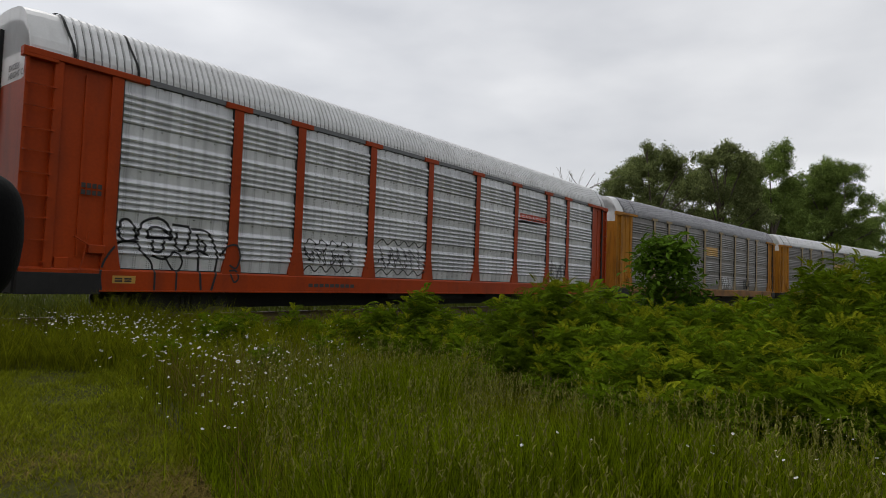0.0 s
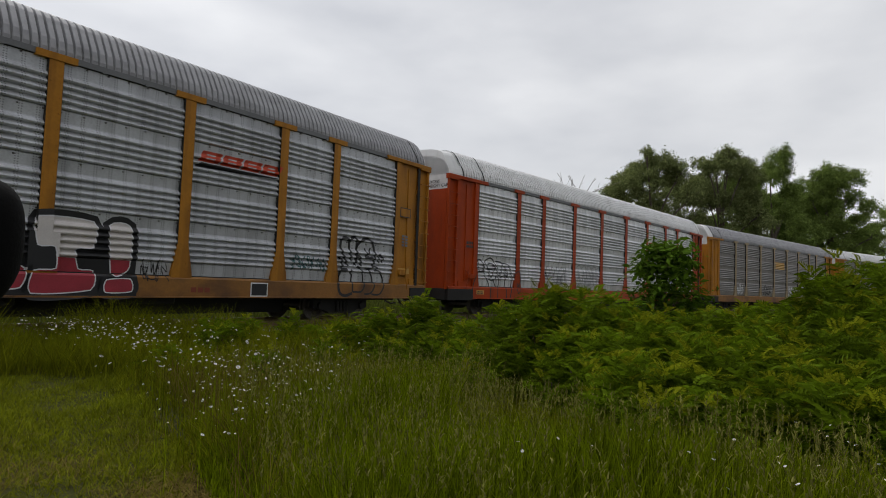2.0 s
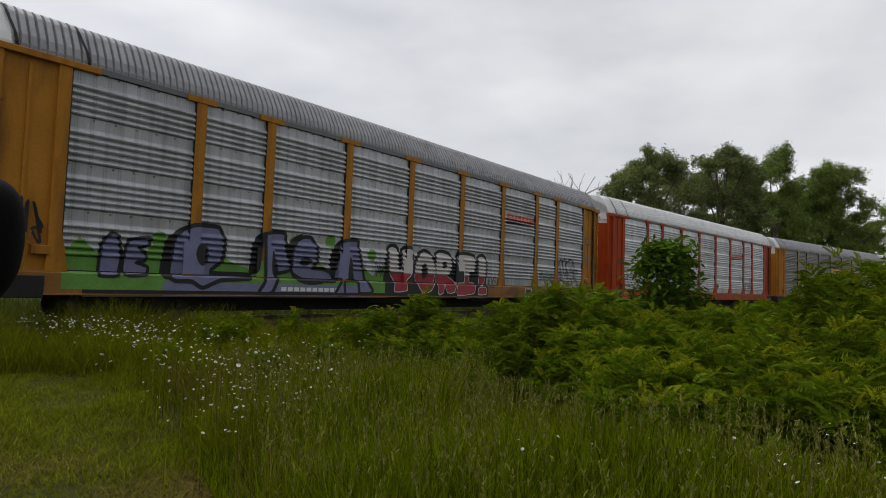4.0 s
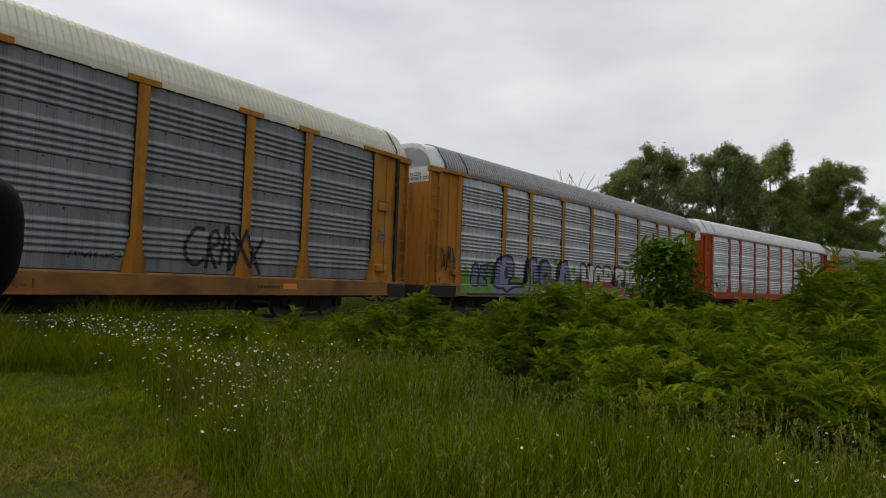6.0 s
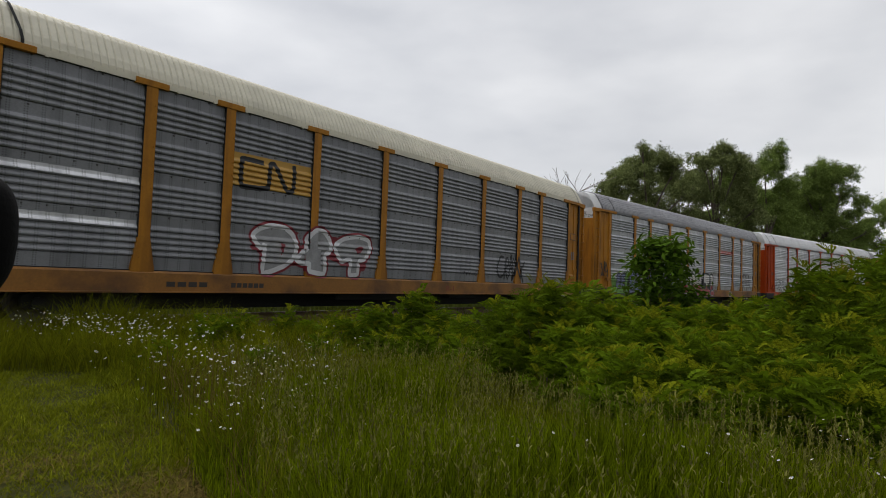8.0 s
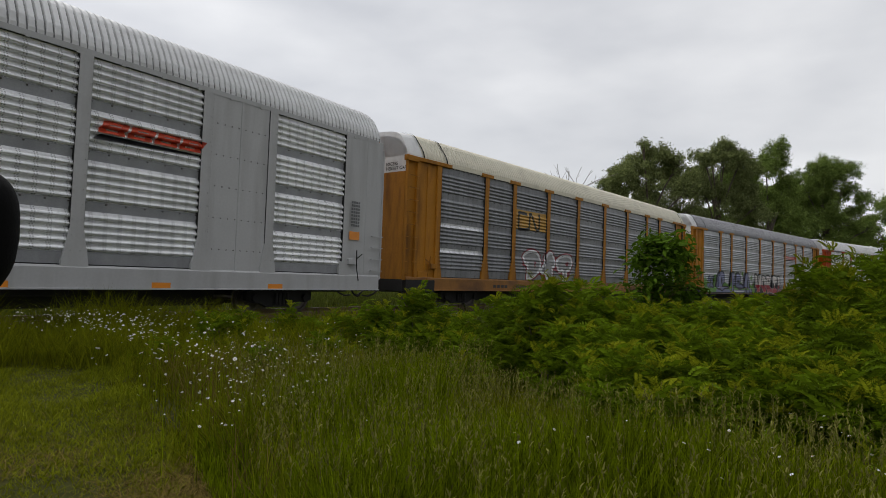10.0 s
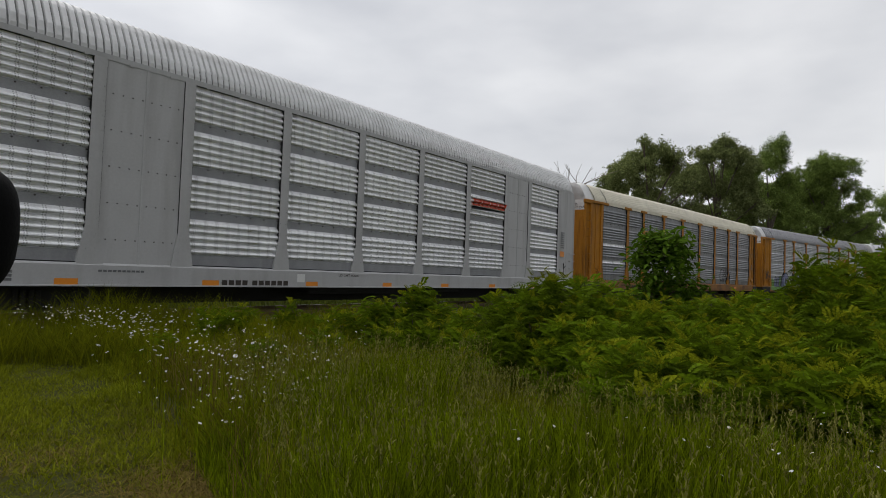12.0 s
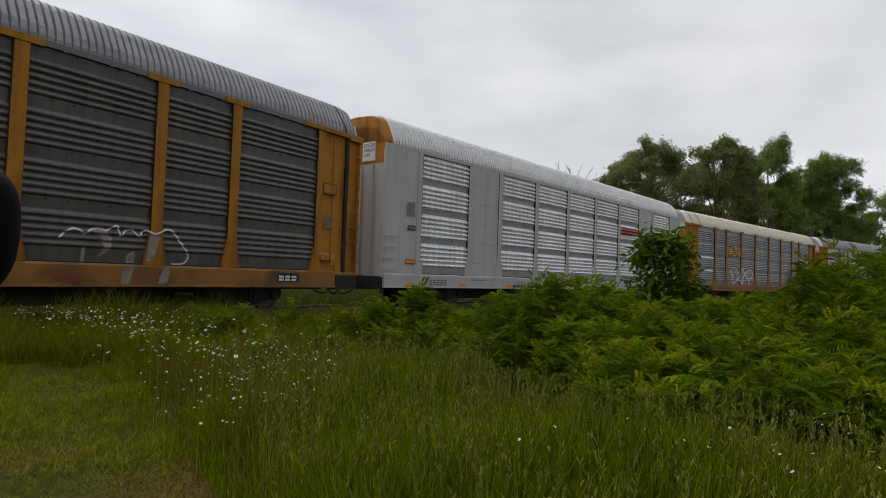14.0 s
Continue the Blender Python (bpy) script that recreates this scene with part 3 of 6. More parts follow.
def autorack(number, paint, panels, roof, label, end_top, end_low, modern=False, rail=None, roof_top=6.24, posts=None):
    """A closed car-carrying railcar, 27.4 m long, built round the middle of its rails."""
    car = new("autorack_railcar")
    tagged(car, label, "railcar", "railcars of the train")
    rail = rail or RAIL_GREY
    top, eave = (PANEL_TALL, 5.38) if modern else (PANEL_Z1, 5.25)
    soft = panels in (PANEL_DARK, PANEL_BLACK, PANEL_BROWN)
    if modern:
        TALL_CARS.add(car.name)
    if soft:
        SOFT_CARS.add(car.name)
    for turn in (None, FLIP):
        for i, (a, b) in enumerate(BAYS):
            if modern and i in (1, 7):
                put("door_plate", f"{i}", lambda: boxes((0, b - a, -1.535, -1.48, PANEL_Z0, PANEL_TALL + 0.03), ((b - a) / 2 - 0.03, (b - a) / 2 + 0.03, -1.55, -1.53, PANEL_Z0, PANEL_TALL), bevel=0.006),
                    paint, car, (turn or Matrix()) @ pose(a - 13.7, 0, 0), "flat grey riveted steel door plate")
                for r in range(5):
                    put("rivet_row", f"{i}", lambda: boxes(*[(0.15 + k * (b - a - 0.3) / 7, 0.175 + k * (b - a - 0.3) / 7, -1.545, -1.53, 0, 0.025) for k in range(8)]),
                        STENCIL, car, (turn or Matrix()) @ pose(a - 13.7, 0, 1.6 + 0.75 * r))["kind"] = "stuff"
                continue
            sheet = put("side_panel", f"{i}", lambda: ribbed_panel(b - a, modern, 0.62 if soft else 1.0), panels, car, (turn or Matrix()) @ pose(a - 13.7, 0, 0))
            if len(sheet.data.materials) < 2:
                sheet.data.materials.append(STENCIL)
                sheet.data.materials.append(BAND)
        for i, (a, b) in enumerate(BAYS):
            put("panel_seam", f"{i}{modern}", lambda: boxes((0, 0.018, -1.556, -1.48, PANEL_Z0, top), (b - a - 0.018, b - a, -1.556, -1.48, PANEL_Z0, top), (0.018, b - a - 0.018, -1.52, -1.48, PANEL_Z0, PANEL_Z0 + 0.03), (0.018, b - a - 0.018, -1.515, -1.48, top - 0.012, top)),
                GAP, car, (turn or Matrix()) @ pose(a - 13.7, 0, 0))
        for p in POSTS:
            put("side_post", "modern" if modern else "capped", lambda: post_shape(not modern), posts or paint, car, (turn or Matrix()) @ pose(p - 13.7, 0, 0))
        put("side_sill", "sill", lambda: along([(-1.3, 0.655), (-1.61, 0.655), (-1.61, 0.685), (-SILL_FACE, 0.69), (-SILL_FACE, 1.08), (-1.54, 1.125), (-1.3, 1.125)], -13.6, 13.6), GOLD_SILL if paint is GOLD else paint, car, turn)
        put("top_rail", f"rail{modern}", lambda: boxes((-13.4, 13.4, -1.545, -1.44, top, eave + 0.012), *[(-13 + k * 0.9, -12.93 + k * 0.9, -1.565, -1.54, top - 0.025, top + 0.03) for k in range(29)]), paint if modern else rail, car, turn)
    for mirror in (1, -1):
        for near in (-1, 1):
            flip = Matrix.Diagonal((mirror, -near, 1, 1)) @ pose(-13.7, 0, 0)
            if modern:
                bay = put("end_bay", f"m{mirror}{near}", lambda: box(boxes((0.05, 1.6, -1.54, -1.46, 1.1, 5.36), (0.78, 0.83, -1.55, -1.53, 1.15, 5.36), (1.6, 1.82, -POST_FACE, -1.46, 1.1, 5.34), bevel=0.008), 1.5, 1.94, -POST_FACE - 0.003, -1.46, 1.1, 1.5), paint, car, flip)
            else:
                put("end_bay", f"{mirror}{near}", end_bay_shape, paint, car, flip)
                put("end_bracket", f"{mirror}{near}", lambda: boxes((-0.06, 2.35, -1.60, -1.44, 5.12, 5.25), (-0.06, 0.55, -1.60, -1.44, 5.06, 5.13), bevel=0.01), paint, car, flip)
            lad = put("ladder", f"{mirror}{near}", ladder_shape, paint, car, flip)
            for k in range(4 if modern else 9):
                put("rung", f"{mirror}{near}", lambda: boxes((0.02, 0.54, -1.63, -1.605, 0, 0.025), (0.03, 0.06, -1.61, -1.5, 0, 0.025), (0.49, 0.52, -1.61, -1.5, 0, 0.025)),
                    paint, lad, pose(0, 0, (1.25 if modern else 1.2) + k * (0.36 if modern else 0.42)))
        if not modern or mirror > 0:
            gear = part("brake_box", boxes((*sorted((mirror * 12.1, mirror * 12.42)), -1.64, -1.50, 1.42, 1.60), bevel=0.015), paint, car, "small brake gear box with a lever")
            bm = bmesh.new()
            tube(bm, (mirror * 12.5, -1.60, 1.30), (mirror * 12.44, -1.63, 1.86), 0.018)
            tube(bm, (mirror * 12.44, -1.63, 1.60), (mirror * 12.7, -1.62, 1.75), 0.016)
            tube(bm, (mirror * 12.5, -1.60, 1.30), (mirror * 12.6, -1.6, 0.95), 0.014)
            part("brake_lever", bm, BLACK_STEEL if modern else paint, gear)
        door = part("end_door", end_plate(bmesh.new(), 0.95, 4.72, mirror * 13.45, mirror * 13.62), end_low, car)
        part("end_door_top", end_plate(bmesh.new(), 4.72, 6.03, mirror * 13.45, mirror * 13.62), end_top, door)
        if not modern:
            part("lock_rod", boxes((*sorted((mirror * 13.61, mirror * 13.69)), -0.05, 0.05, 1.0, 5.9)), GAP, door, "dark lock rod between the door leaves")
        for y in (-0.9, -0.35, 0.35, 0.9) if modern else (-1.38, 1.38):
            part("door_stiffener", boxes((*sorted((mirror * 13.61, mirror * 13.67)), y - 0.04, y + 0.04, 1.0, 4.7)), end_low, door)
        part("buffer_beam", boxes((*sorted((mirror * 13.2, mirror * 13.68)), -1.5, 1.5, 0.62, 1.02)), BLACK_STEEL, car)
        coupler = part("coupler", boxes((*sorted((mirror * 13.5, mirror * 14.22)), -0.09, 0.09, 0.78, 0.98), (*sorted((mirror * 14.0, mirror * 14.26)), -0.17, 0.15, 0.74, 1.02), bevel=0.02), BLACK_STEEL, car)
        for side in (-1, 1):
            bm = bmesh.new()
            pts = [(mirror * 13.6, side * 0.35, 0.72), (mirror * 13.85, side * 0.33, 0.50), (mirror * 14.1, side * 0.28, 0.40), (mirror * 14.3, side * 0.2, 0.43)]
            for a, b in zip(pts, pts[1:]):
                tube(bm, a, b, 0.03)
            part("brake_hose", bm, BLACK_STEEL, coupler)
        truck = put("truck", "bolster", lambda: boxes((-0.25, 0.25, -1.0, 1.0, 0.45, 0.72), bevel=0.03), BLACK_STEEL, car, pose(mirror * 10.0, 0, 0))
        for side in (-1, 1):
            put("truck_frame", f"{side}", lambda: truck_frame_shape(side), BLACK_STEEL, truck)
        for x in (-0.89, 0.89):
            wheel = put("wheelset", "steel", wheelset_shape, WHEEL_STEEL, truck, pose(x, 0, 0.42))
            WHEELSETS.append((number, wheel, x))
    part("underframe", boxes((-13.4, 13.4, -1.4, 1.4, 0.98, 1.06)), BLACK_STEEL, car)
    part("centre_sill", along([(-0.4, 0.98), (-0.4, 0.56), (0.4, 0.56), (0.4, 0.98)], -13.4, 13.4), BLACK_STEEL, car)
    part("fishbelly", along([(-0.34, 0.56), (-0.34, 0.22), (0.34, 0.22), (0.34, 0.56)], -8.4, 8.4), BLACK_STEEL, car)
    part("brake_reservoir", boxes((-3, 1.2, -1.2, -0.6, 0.45, 0.97), bevel=0.05), BLACK_STEEL, car)
    part("equipment_box", boxes((2.6, 4.4, -1.25, -0.8, 0.5, 0.97), bevel=0.04), BLACK_STEEL, car)
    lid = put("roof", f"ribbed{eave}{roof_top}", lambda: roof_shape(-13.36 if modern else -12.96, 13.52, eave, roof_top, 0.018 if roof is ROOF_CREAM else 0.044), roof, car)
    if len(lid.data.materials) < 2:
        lid.data.materials.append(CREAM_GROOVE if roof is ROOF_CREAM else ROOF_GROOVE)
    put("end_cap", f"cap{eave}{roof_top}", lambda: end_cap_shape(eave, roof_top, 0.3 if modern else 0.72), end_top, car)
    for x in () if modern else (-12.92, -11.65, 12.95):
        put("roof_seam", f"strap{eave}{roof_top}", lambda: strap_shape(eave, roof_top), GAP, lid, pose(x, 0, 0))
    if not modern:
        # the sooty ends of the sills
        for x0, x1 in ((-13.64, -12.15), (12.75, 13.64)):
            part("sill_end", boxes((x0, x1, -1.617, -1.3, 0.60, 1.02), bevel=0.01), BLACK_STEEL, car, "sooty black end of the side sill")
        # the dark slot between the last plate and the ladder at the leading end
        for near in (-1, 1):
            part("ladder_slot", boxes((13.04, 13.16, *sorted((near * 1.572, near * 1.5)), 1.0, 5.1)), GAP, car, "dark slot beside the ladder")
    return car


CARS = {}
GOLD_LABEL = "yellow autorack railcar with dusty brown-grey panels"
CARS[-3] = autorack(-3, GOLD, PANEL_BROWN, ROOF_GREY, GOLD_LABEL + " and zinc roof", WHITE_PAINT, GOLD, posts=TAN)
CARS[-2] = autorack(-2, GOLD, PANEL_BROWN, ROOF_WHITE, GOLD_LABEL + " and white roof", WHITE_PAINT, GOLD, posts=TAN)
CARS[-1] = autorack(-1, GOLD, PANEL_BROWN, ROOF_GREY, GOLD_LABEL + " and dull zinc roof", WHITE_PAINT, GOLD, posts=TAN)
CARS[0] = autorack(0, ORANGE, PANEL_BRIGHT, ROOF_WHITE, "orange autorack railcar with galvanised ribbed panels and white roof", WHITE_PAINT, ORANGE, roof_top=6.34)
CARS[1] = autorack(1, GOLD, PANEL_WORN, ROOF_GREY, "yellow autorack railcar with galvanised panels and large painted graffiti", WHITE_PAINT, GOLD)
CARS[2] = autorack(2, GOLD, PANEL_DARK, ROOF_CREAM, "yellow autorack railcar with dull grey panels and cream roof", WHITE_PAINT, GOLD, rail=ROOF_CREAM)
CARS[3] = autorack(3, SILVER, PANEL_NEW, ROOF_WHITE, "light grey autorack railcar with bright galvanised ribbed panels", GOLD, SILVER, modern=True, roof_top=6.43)
CARS[4] = autorack(4, GOLD, PANEL_BLACK, ROOF_GREY, "yellow autorack railcar with sooty dark panels", WHITE_PAINT, GOLD)


# ---- paint on the cars: graffiti, marks and stencils ----
def letter(ch, x0, x1, z0, z1, offset=0.0, grow=0.0):
    """One letter, filled out to a box in x and z."""
    if ch == "I":
        bm = bmesh.new()
        g = grow
        outline = [(0, 0), (1, 0), (1, 0.28), (0.68, 0.28), (0.68, 0.70), (1, 0.70), (1, 1), (0, 1), (0, 0.70), (0.32, 0.70), (0.32, 0.28), (0, 0.28)]
        bm.faces.new([bm.verts.new((x, y, 0)) for x, y in outline])
        bmesh.ops.triangulate(bm, faces=bm.faces)
    else:
        bm = flat_text(ch, 1.0, offset)
    a, b = min(v.co.x for v in bm.verts), max(v.co.x for v in bm.verts)
    c, d = min(v.co.y for v in bm.verts), max(v.co.y for v in bm.verts)
    for v in bm.verts:
        v.co.x = x0 - grow + (v.co.x - a) / (b - a) * (x1 - x0 + 2 * grow)
        v.co.y = z0 - grow + (v.co.y - c) / (d - c) * (z1 - z0 + 2 * grow)
    return bm


def keep_side(bm, z, above):
    bmesh.ops.bisect_plane(bm, geom=bm.verts[:] + bm.edges[:] + bm.faces[:], plane_co=(0, z, 0), plane_no=(0, 1, 0), clear_outer=not above, clear_inner=above)
    return bm



def curl(pts):
    """A closed outline with softly rounded corners."""
    fine, n = [], len(pts)
    for i in range(n):
        p0, p1, p2, p3 = (Vector(pts[(i + k) % n]) for k in (-1, 0, 1, 2))
        for j in range(4):
            u = j / 4
            round_ = 0.5 * ((2 * p1) + (p2 - p0) * u + (2 * p0 - 5 * p1 + 4 * p2 - p3) * u * u + (3 * p1 - p0 - 3 * p2 + p3) * u ** 3)
            fine.append(p1.lerp(p2, u).lerp(round_, 0.6))
    return fine


def filled(pts):
    bm = bmesh.new()
    bm.faces.new([bm.verts.new((p.x, p.y, 0)) for p in curl(pts)])
    bmesh.ops.triangulate(bm, faces=bm.faces)
    return bm


def blob(car, pts, material, label, proud=0.010, name="graffiti_letter"):
    """A painted shape with rounded corners."""
    return spray(car, name, filled(pts), -13.7, 0, material, label, proud)


def rim(car, pts, width, material, label, proud=0.013):
    """A painted line round a shape."""
    bm, fine = bmesh.new(), curl(pts)
    ring = []
    for i, c in enumerate(fine):
        d = fine[(i + 1) % len(fine)] - fine[i - 1]
        side = Vector((-d.y, d.x)).normalized() * width / 2
        ring.append((bm.verts.new((c.x + side.x, c.y + side.y, 0)), bm.verts.new((c.x - side.x, c.y - side.y, 0))))
    for i, (a, b) in enumerate(ring):
        c, d = ring[(i + 1) % len(ring)]
        bm.faces.new((a, b, d, c))
    return spray(car, "graffiti_outline", bm, -13.7, 0, material, label, proud)


def two_tone(car, pts):
    """A letter with an off-white upper and a red lower half and a thin pale edge."""
    for above, material, label in ((True, CREAM_SPRAY, "off-white upper half of a spray-painted letter"), (False, RED_SPRAY, "red lower half of a spray-painted letter")):
        bm = keep_side(filled(pts), 1.45, above)
        if bm.faces:
            spray(car, "graffiti_letter", bm, -13.7, 0, material, label, 0.010)
        else:
            bm.free()
    rim(car, pts, 0.26, INK, "black outline of a letter", 0.006)
    rim(car, pts, 0.025, WHITE_SPRAY, "thin pale edge of a letter", 0.013)


def lines(car, strokes, width, material, label, place=lambda x, y: (x, y), proud=0.006, name="graffiti_tag"):
    bm = bmesh.new()
    for pts in strokes:
        stroke(bm, [place(*p) for p in pts], width)
    ob = spray(car, name, bm, -13.7, 0, material, label, proud)
    ob["kind"] = "stuff"
    return ob


def scribble(car, x0, x1, z0, z1, count, seed, width, material, label, waves=False):
    """A quick unreadable tag of looping lines."""
    r = random.Random(seed)
    rows, w = [], (x1 - x0) / count
    for k in range(count):
        c = x0 + (k + 0.5) * w
        rows.append([(c + r.uniform(-0.6, 0.6) * w, z0 + (z1 - z0) * u + r.uniform(-0.1, 0.1) * (z1 - z0)) for u in r.sample([0.05, 0.3, 0.5, 0.75, 0.95, 0.6, 0.2], 6)])
    if waves:
        for z in (z0 - 0.12, z1 + 0.12):
            rows.append([(x0 + (x1 - x0) * i / 9, z + (0.1 if i % 2 else -0.06)) for i in range(10)])
    return lines(car, rows, width, material, label)


def bars(car, x0, x1, z0, z1, count, material, label, name="stencil_mark", rows=1):
    """Plain bars in place of marks that are not lettered."""
    bm = bmesh.new()
    h = (z1 - z0) / rows
    for r in range(rows):
        w = (x1 - x0) / count
        for k in range(count):
            rect(bm, x0 + k * w, x0 + (k + 0.78) * w, z0 + r * h, z0 + (r + 0.7) * h)
    ob = spray(car, name, bm, -13.7, 0, material, label, 0.005)
    ob["kind"] = "stuff"
    return ob


def words(car, text, x0, x1, z0, z1, material, label):
    return spray(car, "lettering", letter(text, x0, x1, z0, z1, 0.008), -13.7, 0, material, label, 0.005)


def panel_mark(car, x0, x1, z0, z1, material, label, proud=0.004, name="decal"):
    return spray(car, name, rect(bmesh.new(), x0, x1, z0, z1), -13.7, 0, material, label, proud)


def red_logo(car, proud=0.005):
    """Slanting red blocks over a tapering black line."""
    for k in range(4):
        bm = bmesh.new()
        x = 18.60 + k * 0.59
        for z, a, b in ((3.83, 0.0, 0.53), (3.93, 0.06, 0.47), (4.03, 0.0, 0.53)):
            rect(bm, x + a + 0.55 * (z - 3.83), x + b + 0.55 * (z - 3.83), z, z + 0.065, 0.55)
        for a in (0.0, 0.38):
            rect(bm, x + a, x + a + 0.14, 3.84, 4.09, 0.55)
        spray(car, "logo_block", bm, -13.7, 0, LOGO_RED, "slanting red logo block", proud)
    bm = bmesh.new()
    vs = [bm.verts.new((x, z, 0)) for x, z in ((18.5, 3.68), (20.9, 3.76), (20.9, 3.785), (18.66, 3.80))]
    bm.faces.new(vs)
    spray(car, "logo_line", bm, -13.7, 0, INK, "tapering black logo line", proud)


def end_words(car, rows, y, z, size, material, plate_mat=None):
    """Small lines of lettering on the end door that faces back along the track."""
    for k, text in enumerate(rows):
        bm = flat_text(text, size, 0.002)
        for v in bm.verts:
            v.co = Vector((-13.632 if plate_mat else -13.628, y - v.co.x, z - k * size * 0.95 + v.co.y))
        me = bpy.data.meshes.new("lettering")
        bm.to_mesh(me)
        bm.free()
        finish("lettering", me, material, car, "dark lettering on the end door")
    if plate_mat:
        part("sign_plate", boxes((-13.629, -13.615, y - size * 3.3, y + 0.05, z - size * (len(rows) - 0.1) * 0.95, z + size)), plate_mat, car, "white warning plate")


def decorate():
    orange, gold, dull, silver, sooty = (CARS[k] for k in range(5))
    # the orange car
    red_logo(orange)
    at = lambda cx, cy: (1.95 + (cx / 1.77 - 212) * 0.01385, 2.28 - (180 + cy / 1.77 - 385) * 0.0121)
    lines(orange, [
        [(430, 430), (390, 440), (375, 410), (385, 375), (410, 380), (425, 430)], [(425, 430), (440, 380), (480, 360), (515, 375), (528, 420), (520, 425)],
        [(455, 425), (460, 395), (490, 390), (520, 410), (515, 420), (455, 425)], [(470, 430), (475, 465), (500, 465), (505, 430)], [(530, 375), (585, 378)],
        [(545, 400), (540, 440), (560, 460), (580, 430), (585, 380)], [(590, 385), (640, 390), (670, 440), (680, 500), (660, 590)],
        [(575, 470), (610, 455), (630, 460)], [(610, 400), (625, 590)], [(625, 420), (640, 445), (630, 460), (650, 470)]], 0.055, INK, "black spray-painted tag", at)
    lines(orange, [
        [(430, 445), (440, 470), (475, 510), (480, 595)], [(470, 480), (510, 490), (540, 465), (565, 490), (560, 520), (540, 525), (510, 480)],
        [(430, 440), (380, 445), (345, 490), (330, 540), (335, 595)], [(545, 525), (545, 595)],
        [(690, 470), (710, 435), (745, 430), (758, 470), (745, 510), (720, 500)], [(720, 520), (745, 520), (755, 545), (740, 560), (725, 530)]], 0.045, INK, "thin black spray-painted loops", at)
    scribble(orange, 7.05, 8.95, 1.45, 1.95, 6, 3, 0.035, INK, "thin black tag", True)
    scribble(orange, 9.95, 12.3, 1.45, 2.15, 6, 4, 0.035, INK, "thin black tag", True)
    scribble(orange, 21.4, 22.7, 1.4, 2.2, 4, 5, 0.05, INK, "black tag")
    scribble(orange, 23.8, 25.0, 1.5, 2.2, 4, 6, 0.04, WHITE_SPRAY, "white tag")
    bars(orange, 1.12, 1.55, 2.62, 2.90, 4, STENCIL, "dark stencilled marks", rows=2)
    panel_mark(orange, 1.85, 2.34, 0.86, 1.02, LOGO_YELLOW, "yellow warning label")
    bars(orange, 1.9, 2.3, 0.89, 0.99, 2, STENCIL, "dark bars on a label", rows=2)
    bars(orange, 7.2, 9.0, 0.84, 0.98, 9, STENCIL, "dark stencilled marks")
    # the yellow car with the large letters
    red_logo(gold)
    bm = bmesh.new()
    r = random.Random(8)
    top = [(1.9 + k * 0.32, 1.55 + 0.2 * math.sin(k * 1.3) + r.uniform(-0.12, 0.12)) for k in range(31)]
    for (xa, za), (xb, zb) in zip(top, top[1:]):
        bm.faces.new([bm.verts.new((x, z, 0)) for x, z in ((xa, 0.8), (xb, 0.8), (xb, zb), (xa, za))])
    spray(gold, "graffiti_cloud", bm, -13.7, 0, GREEN_SPRAY, "patchy lime green spray background", 0.002)
    for cx, cz in ((7.75, 2.1), (9.05, 2.25), (10.75, 1.95), (3.9, 1.9)):
        bm = bmesh.new()
        bm.faces.new([bm.verts.new((cx + 0.19 * math.cos(k * math.tau / 16), cz + 0.19 * math.sin(k * math.tau / 16), 0)) for k in range(16)])
        spray(gold, "graffiti_dot", bm, -13.7, 0, GREEN_SPRAY, "lime green spray dot", 0.003)
    bm = bmesh.new()
    rect(bm, 11.35, 17.3, 0.68, 1.9)
    spray(gold, "graffiti_backing", bm, -13.7, 0, INK, "black painted backing", 0.003)
    bm = bmesh.new()
    rect(bm, 4.0, 10.7, 0.69, 1.0)
    spray(gold, "graffiti_backing", bm, -13.7, 0, LILAC, "lilac painted band on the sill", 0.003)
    bm = bmesh.new()
    rect(bm, 2.3, 11.4, 0.66, 0.80)
    spray(gold, "graffiti_backing", bm, -13.7, 0, INK, "black painted lower edge", 0.005)
    blob(gold, [(7.46, 1.99), (7.77, 2.29), (8.03, 2.37), (7.79, 2.07), (7.65, 1.74), (7.63, 1.47)], INK, "black shadow behind a spray-painted letter", 0.006, "graffiti_shadow")
    blob(gold, [(9.0, 1.61), (9.09, 2.02), (9.45, 2.32), (9.29, 1.8), (9.23, 1.26), (9.1, 1.38)], INK, "black shadow behind a spray-painted letter", 0.006, "graffiti_shadow")
    blob(gold, [(7.68, 1.28), (8.06, 1.15), (8.61, 1.13), (8.77, 1.05), (8.29, 0.99), (7.85, 1.08)], INK, "black shadow behind a spray-painted letter", 0.006, "graffiti_shadow")
    blob(gold, [(3.95, 1.13), (4.02, 1.89), (4.45, 2.25), (4.24, 1.9), (4.2, 1.08)], INK, "black shadow behind a spray-painted letter", 0.006, "graffiti_shadow")
    blob(gold, [(6.32, 1.22), (6.36, 1.99), (6.68, 2.31), (7.14, 2.33), (6.69, 2.08), (6.6, 1.34)], INK, "black shadow behind a spray-painted letter", 0.006, "graffiti_shadow")
    blob(gold, [(4.17, 1.07), (4.24, 1.97), (4.68, 2.3), (5.4, 2.31), (5.57, 1.96), (5.5, 1.52), (5.21, 1.23), (6.28, 1.22), (6.28, 1.11), (5.47, 1.06), (4.99, 0.87), (4.69, 1.01)], LILAC, "lilac spray-painted letter", 0.01, "graffiti_letter")
